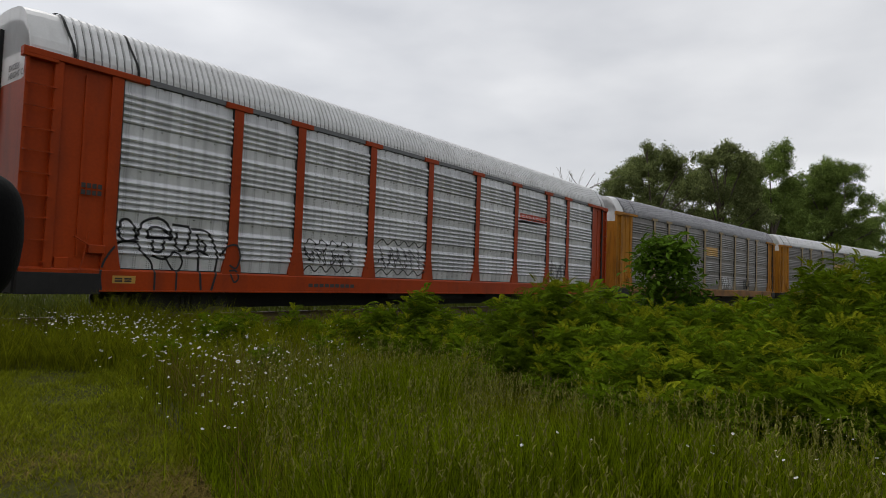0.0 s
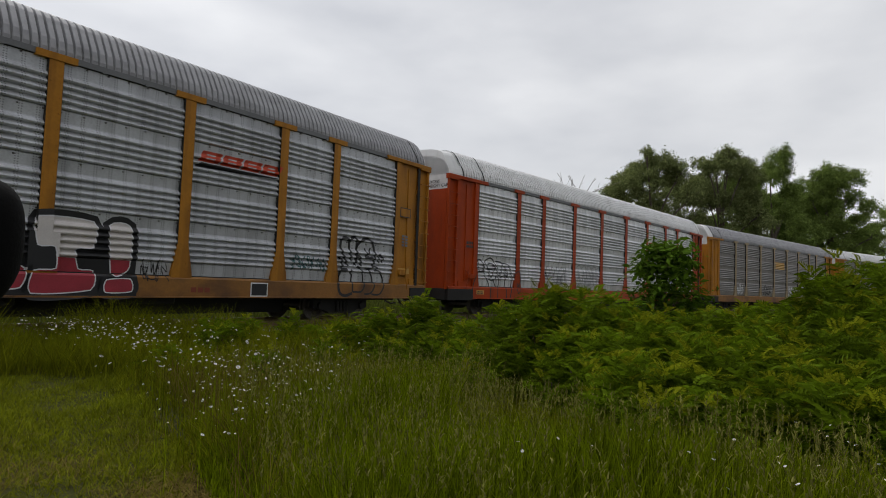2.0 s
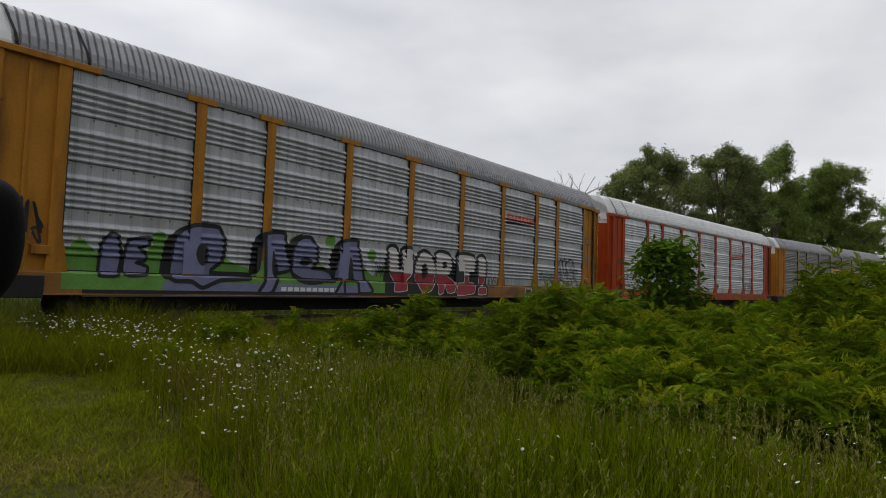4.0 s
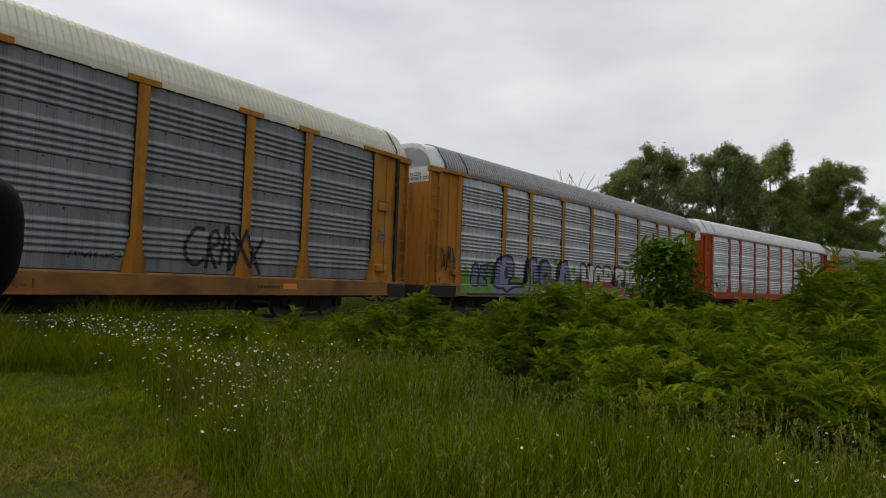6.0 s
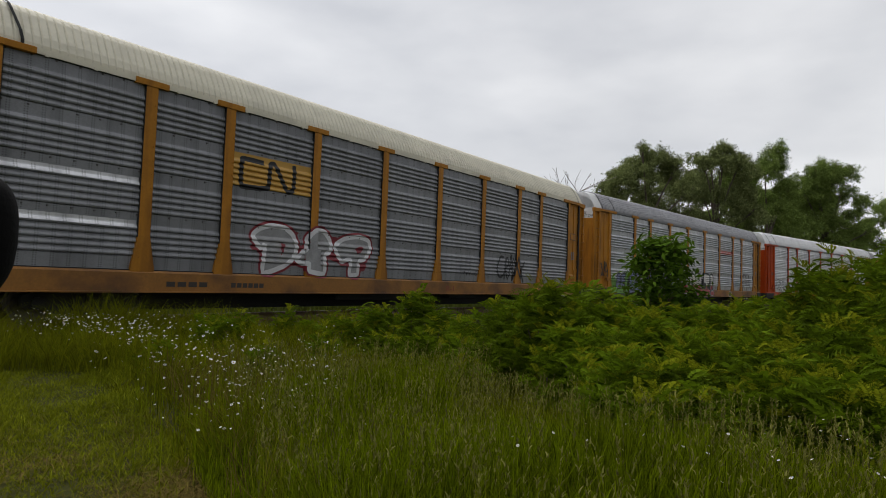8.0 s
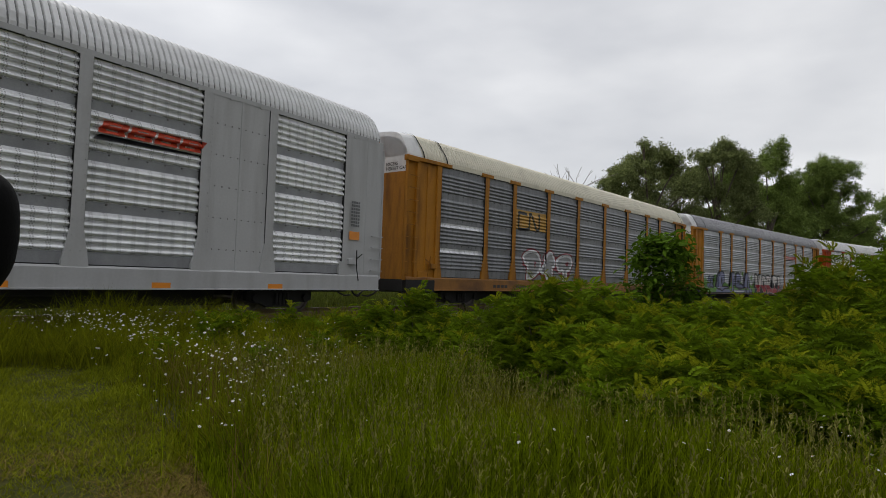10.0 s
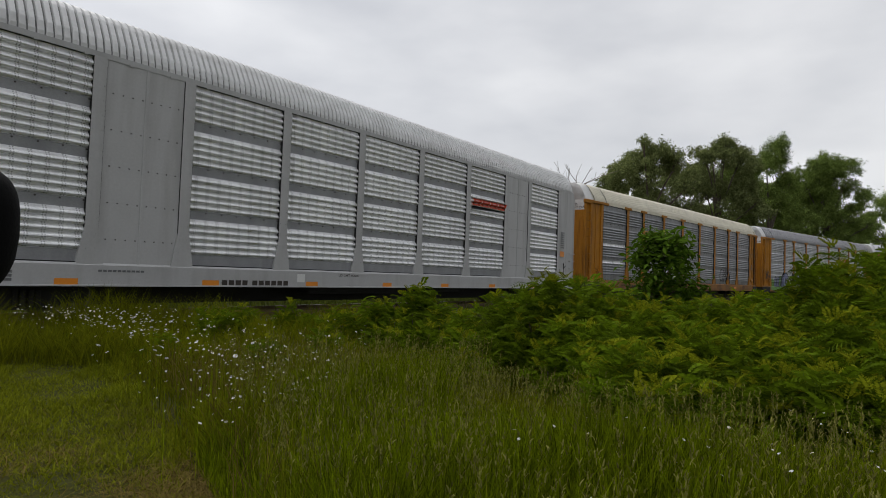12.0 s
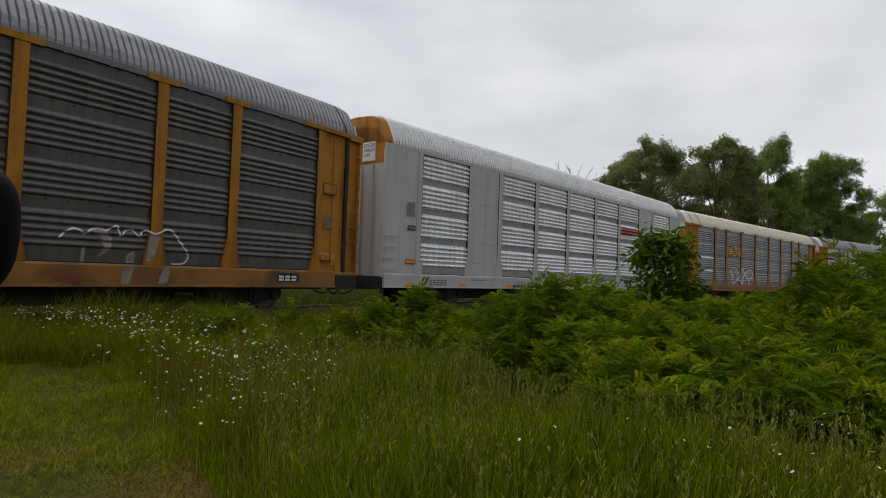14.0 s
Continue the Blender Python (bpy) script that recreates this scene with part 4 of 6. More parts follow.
    rim(gold, [(4.17, 1.07), (4.24, 1.97), (4.68, 2.3), (5.4, 2.31), (5.57, 1.96), (5.5, 1.52), (5.21, 1.23), (6.28, 1.22), (6.28, 1.11), (5.47, 1.06), (4.99, 0.87), (4.69, 1.01)], 0.1, INK, "black outline of a lilac letter", 0.013)
    blob(gold, [(5.13, 1.65), (5.1, 1.5), (5.02, 1.4), (4.91, 1.39), (4.82, 1.49), (4.77, 1.64), (4.8, 1.8), (4.88, 1.9), (4.99, 1.9), (5.09, 1.81)], INK, "black eye of a lilac letter", 0.013, "graffiti_eye")
    blob(gold, [(2.62, 1.17), (2.64, 1.73), (2.84, 1.97), (2.99, 1.91), (3.07, 1.45), (3.01, 1.1), (2.63, 1.08)], LILAC, "lilac spray-painted letter", 0.01, "graffiti_letter")
    rim(gold, [(2.62, 1.17), (2.64, 1.73), (2.84, 1.97), (2.99, 1.91), (3.07, 1.45), (3.01, 1.1), (2.63, 1.08)], 0.07, INK, "black outline of a lilac letter", 0.013)
    blob(gold, [(3.12, 1.52), (3.21, 1.85), (3.68, 1.94), (3.64, 1.77), (3.43, 1.69), (3.59, 1.6), (3.6, 1.43), (3.39, 1.39), (3.67, 1.3), (3.62, 1.13), (3.14, 1.12)], LILAC, "lilac spray-painted letter", 0.01, "graffiti_letter")
    rim(gold, [(3.12, 1.52), (3.21, 1.85), (3.68, 1.94), (3.64, 1.77), (3.43, 1.69), (3.59, 1.6), (3.6, 1.43), (3.39, 1.39), (3.67, 1.3), (3.62, 1.13), (3.14, 1.12)], 0.07, INK, "black outline of a lilac letter", 0.013)
    blob(gold, [(6.76, 2.27), (7.4, 2.34), (7.45, 1.91), (7.64, 1.39), (7.17, 1.26), (7.18, 1.12), (6.99, 0.77), (6.58, 0.77), (6.78, 1.07), (6.76, 1.72)], LILAC, "lilac spray-painted letter", 0.01, "graffiti_letter")
    rim(gold, [(6.76, 2.27), (7.4, 2.34), (7.45, 1.91), (7.64, 1.39), (7.17, 1.26), (7.18, 1.12), (6.99, 0.77), (6.58, 0.77), (6.78, 1.07), (6.76, 1.72)], 0.1, INK, "black outline of a lilac letter", 0.013)
    blob(gold, [(6.98, 1.87), (7.26, 1.27), (6.99, 1.25)], INK, "black eye of a lilac letter", 0.013, "graffiti_eye")
    blob(gold, [(8.04, 2.29), (8.31, 2.29), (8.53, 2.06), (8.55, 1.64), (8.37, 1.46), (8.77, 1.45), (9.07, 1.35), (9.21, 1.12), (8.61, 1.13), (8.06, 1.14), (7.71, 1.29), (7.63, 1.47), (7.67, 1.9), (7.78, 2.13)], LILAC, "lilac spray-painted letter", 0.01, "graffiti_letter")
    rim(gold, [(8.04, 2.29), (8.31, 2.29), (8.53, 2.06), (8.55, 1.64), (8.37, 1.46), (8.77, 1.45), (9.07, 1.35), (9.21, 1.12), (8.61, 1.13), (8.06, 1.14), (7.71, 1.29), (7.63, 1.47), (7.67, 1.9), (7.78, 2.13)], 0.1, INK, "black outline of a lilac letter", 0.013)
    blob(gold, [(7.94, 1.68), (8.24, 1.75), (8.36, 1.62), (8.09, 1.5), (7.95, 1.54)], INK, "black eye of a lilac letter", 0.013, "graffiti_eye")
    blob(gold, [(9.42, 2.26), (10.12, 2.36), (10.21, 1.99), (10.47, 1.25), (10.79, 0.87), (10.64, 0.78), (10.22, 0.8), (10.13, 1.14), (9.59, 1.13), (9.61, 0.77), (9.23, 0.76), (9.49, 1.16), (9.21, 1.2), (9.3, 1.74)], LILAC, "lilac spray-painted letter", 0.01, "graffiti_letter")
    rim(gold, [(9.42, 2.26), (10.12, 2.36), (10.21, 1.99), (10.47, 1.25), (10.79, 0.87), (10.64, 0.78), (10.22, 0.8), (10.13, 1.14), (9.59, 1.13), (9.61, 0.77), (9.23, 0.76), (9.49, 1.16), (9.21, 1.2), (9.3, 1.74)], 0.1, INK, "black outline of a lilac letter", 0.013)
    blob(gold, [(9.79, 1.87), (10.04, 1.22), (9.73, 1.21)], INK, "black eye of a lilac letter", 0.013, "graffiti_eye")
    two_tone(gold, [(11.56, 2.2), (11.93, 2.19), (12.01, 1.58), (12.22, 1.59), (12.23, 2.18), (12.63, 2.19), (12.66, 1.47), (12.38, 1.21), (12.44, 0.9), (11.8, 0.85), (11.82, 1.2), (11.6, 1.46)])
    two_tone(gold, [(13.99, 1.52), (13.93, 1.17), (13.74, 0.91), (13.46, 0.82), (13.17, 0.9), (12.96, 1.15), (12.87, 1.48), (12.92, 1.82), (13.1, 2.07), (13.37, 2.19), (13.66, 2.11), (13.89, 1.87)])
    blob(gold, [(13.55, 1.57), (13.53, 1.41), (13.45, 1.31), (13.35, 1.3), (13.26, 1.4), (13.22, 1.55), (13.24, 1.71), (13.31, 1.81), (13.42, 1.81), (13.51, 1.72)], INK, "black eye of a letter", 0.013, "graffiti_eye")
    two_tone(gold, [(14.05, 2.15), (14.76, 2.17), (14.94, 1.96), (14.9, 1.6), (14.72, 1.44), (15.21, 1.22), (15.12, 0.86), (14.67, 0.85), (14.49, 1.2), (14.45, 0.85), (14.14, 0.82)])
    blob(gold, [(14.44, 1.93), (14.66, 1.9), (14.65, 1.71), (14.43, 1.71)], INK, "black eye of a letter", 0.013, "graffiti_eye")
    two_tone(gold, [(15.36, 2.19), (16.4, 2.18), (16.4, 1.67), (16.07, 1.63), (16.15, 1.24), (16.43, 1.21), (16.36, 0.83), (15.3, 0.76), (15.33, 1.18), (15.71, 1.23), (15.68, 1.64), (15.37, 1.66)])
    two_tone(gold, [(16.7, 2.14), (17.14, 2.16), (17.16, 1.31), (16.98, 1.15), (16.78, 1.17)])
    two_tone(gold, [(16.66, 1.04), (17.15, 1.07), (17.19, 0.81), (16.65, 0.79)])
    scribble(gold, 10.9, 11.35, 1.3, 1.75, 4, 9, 0.02, INK, "small black tag")
    scribble(gold, 17.4, 18.0, 1.0, 1.5, 4, 10, 0.02, INK, "small black tag")
    lines(gold, [[(23.56, 1.63), (23.4, 1.93), (23.3, 2.16), (23.3, 2.39), (23.42, 2.47), (23.55, 2.43), (23.63, 2.2), (23.69, 1.78)], [(23.62, 2.36), (23.71, 2.49), (23.85, 2.49), (23.92, 2.28), (23.9, 1.95), (23.83, 1.67)], [(23.91, 2.15), (23.98, 2.32), (24.2, 2.49), (24.44, 2.48), (24.61, 2.31), (24.69, 2.03), (24.6, 1.73), (24.55, 1.6)], [(24.09, 1.65), (24.06, 1.89), (23.96, 1.96), (23.84, 1.67)], [(23.2, 1.85), (23.32, 1.82), (23.34, 1.56), (23.25, 1.32), (23.19, 1.06), (23.27, 0.83), (23.48, 0.76), (23.73, 0.84)], [(23.34, 1.52), (23.56, 1.53)]], 0.085, INK, "black spray-painted tag")
    lines(gold, [[(23.72, 1.54), (23.69, 1.44), (23.75, 1.35), (23.74, 0.92), (23.87, 0.88), (24.1, 0.89), (24.22, 1.09), (24.2, 1.37), (24.1, 1.57), (23.9, 1.64)], [(24.31, 1.57), (24.53, 1.6)], [(24.41, 1.55), (24.58, 1.35), (24.64, 1.06), (24.49, 0.85), (24.22, 0.81)], [(24.6, 1.68), (24.75, 1.65), (24.78, 1.57)], [(24.65, 1.54), (24.86, 1.53), (25.07, 1.29), (25.04, 1.03), (24.86, 0.81), (24.53, 0.81)], [(24.25, 2.21), (24.43, 1.92), (24.59, 1.95), (24.25, 1.92), (24.42, 2.08), (24.49, 2.24)], [(24.83, 1.79), (24.85, 2.06), (24.97, 1.97), (25.03, 1.99), (24.98, 1.8)]], 0.055, INK, "black spray-painted tag")
    scribble(gold, 21.5, 22.72, 1.42, 1.85, 7, 12, 0.03, TEAL, "teal tag")
    scribble(gold, 0.72, 1.5, 1.6, 2.5, 4, 13, 0.05, INK, "black tag")
    bars(gold, 18.56, 19.08, 0.81, 0.97, 3, STENCIL_RED, "dark red stencilled mark")
    panel_mark(gold, 20.19, 20.72, 0.72, 1.07, DECAL_WHITE, "white label")
    panel_mark(gold, 20.22, 20.69, 0.75, 1.04, INK, "black field of a label", 0.007)
    bars(gold, 20.28, 20.64, 0.8, 1.0, 2, DECAL_WHITE, "white bars on a label", rows=2)
    bars(gold, 7.3, 9.45, 0.82, 0.97, 10, DECAL_WHITE, "pale stencilled marks")
    # the dull car with the cream roof
    lines(dull, [[(20.0, 2.2), (19.75, 2.2), (19.5, 1.85), (19.55, 1.5), (19.8, 1.38), (20.0, 1.55)], [(20.05, 1.3), (20.12, 2.1)],
                 [(20.1, 2.05), (20.3, 2.2), (20.35, 1.9), (20.12, 1.75), (20.33, 1.3)], [(20.4, 1.4), (20.6, 2.35), (20.68, 1.25)], [(20.45, 1.75), (20.66, 1.78)],
                 [(20.75, 2.2), (21.25, 1.35)], [(20.7, 1.3), (21.1, 2.3)], [(21.1, 2.2), (21.6, 1.2)], [(21.2, 1.4), (21.65, 2.1)]], 0.09, INK, "black spray-painted letters")
    panel_mark(dull, 6.93, 9.45, 3.33, 4.15, LOGO_YELLOW, "yellow painted field")
    lines(dull, [[(7.85, 4.0), (7.3, 4.02), (7.18, 3.95), (7.18, 3.4), (7.3, 3.33), (7.9, 3.36), (8.02, 3.45), (8.05, 3.95), (8.15, 4.03), (8.25, 3.95), (8.6, 3.42), (8.75, 3.38), (8.84, 3.5), (8.86, 4.1)]],
          0.13, INK, "black band bent through a yellow field", name="logo_band", proud=0.008)
    blob(dull, [(8.9, 1.97), (9.43, 1.95), (9.28, 1.52), (8.93, 1.42), (9.05, 1.75)], MAROON, "dark red spray patch", 0.004, "graffiti_patch")
    blob(dull, [(10.2, 2.26), (10.47, 2.31), (10.76, 2.24), (10.54, 1.97), (10.64, 1.59), (10.16, 1.69), (10.3, 1.95)], MAROON, "dark red spray patch", 0.004, "graffiti_patch")
    blob(dull, [(7.82, 1.78), (8.03, 1.85), (8.0, 1.24), (7.92, 1.24)], MAROON, "dark red spray patch", 0.004, "graffiti_patch")
    blob(dull, [(10.84, 1.7), (11.18, 1.68), (11.12, 1.29)], MAROON, "dark red spray patch", 0.004, "graffiti_patch")
    blob(dull, [(7.77, 1.85), (7.74, 1.79), (7.67, 1.76), (7.59, 1.78), (7.56, 1.84), (7.58, 1.9), (7.66, 1.93), (7.74, 1.91)], MAROON, "dark red spray patch", 0.004, "graffiti_patch")
    blob(dull, [(9.11, 2.3), (9.09, 2.27), (9.04, 2.27), (9.02, 2.29), (9.04, 2.33), (9.09, 2.33)], MAROON, "dark red spray patch", 0.004, "graffiti_patch")
    blob(dull, [(10.48, 2.27), (10.44, 2.22), (10.36, 2.21), (10.32, 2.25), (10.36, 2.3), (10.43, 2.31)], MAROON, "dark red spray patch", 0.004, "graffiti_patch")
    blob(dull, [(11.45, 1.6), (11.8, 1.68), (11.77, 1.38), (11.5, 1.37)], MAROON, "dark red spray patch", 0.004, "graffiti_patch")
    rim(dull, [(7.61, 2.11), (7.79, 2.31), (8.15, 2.43), (8.6, 2.41), (8.92, 2.24), (9.05, 1.93), (8.92, 1.6), (8.6, 1.38), (7.98, 1.21), (7.99, 1.91), (7.85, 1.83)], 0.26, MAROON, "dark red outline of a letter", 0.006)
    blob(dull, [(7.61, 2.11), (7.79, 2.31), (8.15, 2.43), (8.6, 2.41), (8.92, 2.24), (9.05, 1.93), (8.92, 1.6), (8.6, 1.38), (7.98, 1.21), (7.99, 1.91), (7.85, 1.83)], GREY_SPRAY, "grey spray-painted letter", 0.009, "graffiti_letter")
    rim(dull, [(7.61, 2.11), (7.79, 2.31), (8.15, 2.43), (8.6, 2.41), (8.92, 2.24), (9.05, 1.93), (8.92, 1.6), (8.6, 1.38), (7.98, 1.21), (7.99, 1.91), (7.85, 1.83)], 0.13, WHITE_SPRAY, "white outline of a letter", 0.012)
    blob(dull, [(8.52, 1.99), (8.66, 1.96), (8.55, 1.67)], MAROON, "dark red eye of a letter", 0.013, "graffiti_eye")
    rim(dull, [(9.03, 1.6), (9.36, 1.89), (9.41, 2.19), (9.66, 2.42), (10.0, 2.43), (10.28, 2.2), (10.3, 1.89), (10.09, 1.75), (10.11, 1.25), (9.49, 1.29), (9.46, 1.5), (9.28, 1.5)], 0.26, MAROON, "dark red outline of a letter", 0.006)
    blob(dull, [(9.03, 1.6), (9.36, 1.89), (9.41, 2.19), (9.66, 2.42), (10.0, 2.43), (10.28, 2.2), (10.3, 1.89), (10.09, 1.75), (10.11, 1.25), (9.49, 1.29), (9.46, 1.5), (9.28, 1.5)], GREY_SPRAY, "grey spray-painted letter", 0.009, "graffiti_letter")
    rim(dull, [(9.03, 1.6), (9.36, 1.89), (9.41, 2.19), (9.66, 2.42), (10.0, 2.43), (10.28, 2.2), (10.3, 1.89), (10.09, 1.75), (10.11, 1.25), (9.49, 1.29), (9.46, 1.5), (9.28, 1.5)], 0.13, WHITE_SPRAY, "white outline of a letter", 0.012)
    rim(dull, [(10.45, 2.02), (10.85, 2.28), (11.44, 2.38), (11.9, 2.29), (11.96, 2.03), (11.75, 1.74), (11.47, 1.63), (11.47, 1.27), (11.12, 1.24), (11.13, 1.71), (10.76, 1.61)], 0.26, MAROON, "dark red outline of a letter", 0.006)
    blob(dull, [(10.45, 2.02), (10.85, 2.28), (11.44, 2.38), (11.9, 2.29), (11.96, 2.03), (11.75, 1.74), (11.47, 1.63), (11.47, 1.27), (11.12, 1.24), (11.13, 1.71), (10.76, 1.61)], GREY_SPRAY, "grey spray-painted letter", 0.009, "graffiti_letter")
    rim(dull, [(10.45, 2.02), (10.85, 2.28), (11.44, 2.38), (11.9, 2.29), (11.96, 2.03), (11.75, 1.74), (11.47, 1.63), (11.47, 1.27), (11.12, 1.24), (11.13, 1.71), (10.76, 1.61)], 0.13, WHITE_SPRAY, "white outline of a letter", 0.012)
    blob(dull, [(11.33, 2.02), (11.55, 2.1), (11.66, 2.02), (11.43, 1.86)], MAROON, "dark red eye of a letter", 0.013, "graffiti_eye")
    words(dull, "R-1", 16.0, 16.45, 0.80, 0.98, STENCIL_RED, "dark red stencilled lettering")
    bars(dull, 5.3, 6.4, 0.82, 0.98, 4, STENCIL, "dark stencilled marks")
    bars(dull, 7.0, 8.0, 0.82, 0.98, 6, STENCIL, "dark stencilled marks")
    scribble(dull, 17.0, 18.0, 1.4, 1.55, 6, 14, 0.018, INK, "small black tag")
    bars(dull, 21.5, 22.2, 0.86, 0.96, 8, STENCIL, "dark stencilled marks")
    panel_mark(dull, 22.3, 22.75, 0.84, 0.99, DECAL_ORANGE, "orange warning label")
    panel_mark(dull, 1.9, 4.58, 2.98, 3.14, PANEL_BRIGHT, "bright patched strip", name="patch_strip")
    panel_mark(dull, 1.9, 4.58, 2.06, 2.22, PANEL_BRIGHT, "bright patched strip", name="patch_strip")
    # the light grey car
    red_logo(silver, 0.03)
    for x in (1.11, 4.08, 7.3, 10.46, 13.64, 16.76, 19.9, 23.0):
        panel_mark(silver, x, x + 0.44, 0.72, 0.84, DECAL_ORANGE, "orange reflector strip", name="reflector")
    bars(silver, 7.82, 8.6, 0.73, 0.90, 4, STENCIL, "black stencilled marks")
    bars(silver, 8.7, 9.88, 0.73, 0.90, 6, STENCIL, "black stencilled marks")
    words(silver, "LD LMT 80000", 11.7, 12.55, 1.0, 1.07, STENCIL, "small black lettering")
    bars(silver, 1.15, 1.58, 2.62, 2.83, 5, STENCIL, "black stencilled marks", rows=2)
    bars(silver, 1.1, 1.52, 3.1, 3.6, 6, RAIL_GREY, "rows of small print", rows=7)
    panel_mark(silver, 1.1, 1.62, 1.49, 1.64, STENCIL, "dark border of a label")
    panel_mark(silver, 1.12, 1.60, 1.51, 1.62, DECAL_ORANGE, "orange warning label", 0.008)
    panel_mark(silver, 25.75, 26.2, 2.2, 2.45, DECAL_ORANGE, "orange warning label")
    bars(silver, 25.8, 26.2, 2.6, 3.4, 4, RAIL_GREY, "rows of small print", rows=8)
    bars(silver, 4.9, 5.9, 0.98, 1.04, 10, RAIL_GREY, "rows of small print")
    bars(silver, 2.4, 3.4, 0.78, 1.0, 5, RAIL_GREY, "rows of small print", rows=3)
    panel_mark(silver, 10.15, 10.42, 0.82, 1.04, DECAL_WHITE, "pale square label")
    end_words(silver, ["EXCESS", "HEIGHT", "CAR"], -0.42, 5.30, 0.17, INK, DECAL_WHITE)
    # the sooty car
    bars(sooty, 19.04, 19.58, 0.79, 0.99, 3, STENCIL_RED, "dark red stencilled mark")
    blob(sooty, [(19.74, 1.81), (19.99, 1.83), (20.15, 1.66), (20.11, 1.43), (19.88, 1.28), (19.99, 1.46), (19.91, 1.67)], WORN_SPRAY, "worn beige painted patch", 0.005, "graffiti_patch")
    blob(sooty, [(19.56, 1.19), (19.58, 1.44), (19.63, 1.46), (19.63, 1.19)], WORN_SPRAY, "worn beige painted patch", 0.005, "graffiti_patch")
    blob(sooty, [(20.48, 1.19), (20.48, 1.34), (20.64, 1.44), (20.65, 1.2)], WORN_SPRAY, "worn beige painted patch", 0.005, "graffiti_patch")
    blob(sooty, [(20.86, 1.24), (20.92, 1.77), (21.02, 1.78), (21.14, 1.73), (21.01, 1.29)], WORN_SPRAY, "worn beige painted patch", 0.005, "graffiti_patch")
    blob(sooty, [(20.4, 1.09), (20.6, 1.1), (20.51, 0.76), (20.35, 0.76)], WORN_SPRAY, "worn beige painted patch", 0.005, "graffiti_patch")
    blob(sooty, [(21.26, 1.08), (21.41, 1.08), (21.35, 0.77), (21.16, 0.76)], WORN_SPRAY, "worn beige painted patch", 0.005, "graffiti_patch")
    lines(sooty, [[(19.13, 1.62), (19.26, 1.75), (19.38, 1.82), (19.51, 1.8), (19.61, 1.73), (19.72, 1.82), (19.89, 1.86), (20.04, 1.83), (20.23, 1.94), (20.32, 1.74), (20.41, 1.84), (20.56, 1.88), (20.71, 1.76), (20.82, 1.89), (21.02, 1.83), (21.13, 1.86), (21.41, 1.95), (21.67, 1.68), (21.88, 1.39), (21.76, 1.21), (21.49, 1.19)]], 0.04, WHITE_SPRAY, "white wavy graffiti outline")
    panel_mark(sooty, 24.3, 25.0, 0.82, 1.06, INK, "black label")
    bars(sooty, 24.35, 24.95, 0.86, 1.02, 3, DECAL_WHITE, "white bars on a label", rows=2)
    for car in (gold, sooty, dull):
        panel_mark(car, 25.72, 26.28, 3.36, 3.68, STENCIL, "stencilled box")
        panel_mark(car, 25.75, 26.25, 3.39, 3.65, GOLD, "yellow field of a stencilled box", 0.008)
        bars(car, 25.8, 26.2, 3.42, 3.62, 4, RAIL_GREY, "rows of small print", rows=3)
        bars(car, 25.85, 26.2, 2.4, 2.8, 2, RAIL_GREY, "rows of small print", rows=4)
        panel_mark(car, 25.7, 26.3, 1.5, 1.68, LOGO_YELLOW, "yellow warning label")
    # cars far ahead
    for number, spots in ((-1, ((5.0, 6.2), (10.2, 12.0), (15.8, 18.0), (20.2, 21.3))), (-2, ((9.0, 11.0), (16.0, 17.5)))):
        for k, (x0, x1) in enumerate(spots):
            scribble(CARS[number], x0, x1, 1.25, 2.05, 5, 20 + k, 0.09, INK if k % 2 else WHITE_SPRAY, "spray-painted tag")
    panel_mark(CARS[-1], 12.9, 15.0, 3.5, 4.1, LOGO_YELLOW, "yellow painted field")
    panel_mark(CARS[-2], 12.9, 15.0, 3.5, 4.1, LOGO_YELLOW, "yellow painted field")
    for car in (orange, gold, dull):
        end_words(car, ["EXCESS", "HEIGHT CAR"], -0.45, 4.95, 0.17, INK)


decorate()


# ---- grass ----
rng = np.random.default_rng(11)


def spot(px, depth):
    """The ground place at a bearing, given across a 1568 wide view of the eye's middle heading, and a depth along that heading."""
    a = math.radians(57.32) + math.atan((px - 784) / 1103.6)
    d = depth / math.cos(math.atan((px - 784) / 1103.6))
    return d * math.sin(a), d * math.cos(a)


def polar(count, a0, a1, d0, d1):
    """Random ground places between two bearings (degrees from across the track) and two distances."""
    a = np.radians(rng.uniform(a0, a1, count))
    d = np.sqrt(rng.uniform(d0 * d0, d1 * d1, count))
    return d * np.sin(a), d * np.cos(a), np.degrees(a), d


def lumps(x, y, size, seed):
    """Smooth values from 0 to 1 that vary over the ground."""
    v = np.zeros_like(x)
    r = np.random.default_rng(seed)
    for k in range(6):
        a, f, p = r.uniform(0, math.tau), r.uniform(0.6, 1.7) / size * math.tau / 2, r.uniform(0, math.tau)
        v += np.sin((x * math.cos(a) + y * math.sin(a)) * f + p)
    return np.clip(0.5 + v / 5, 0, 1)


def ground_z(x, y):
    return np.full_like(x, GZ - 0.02)


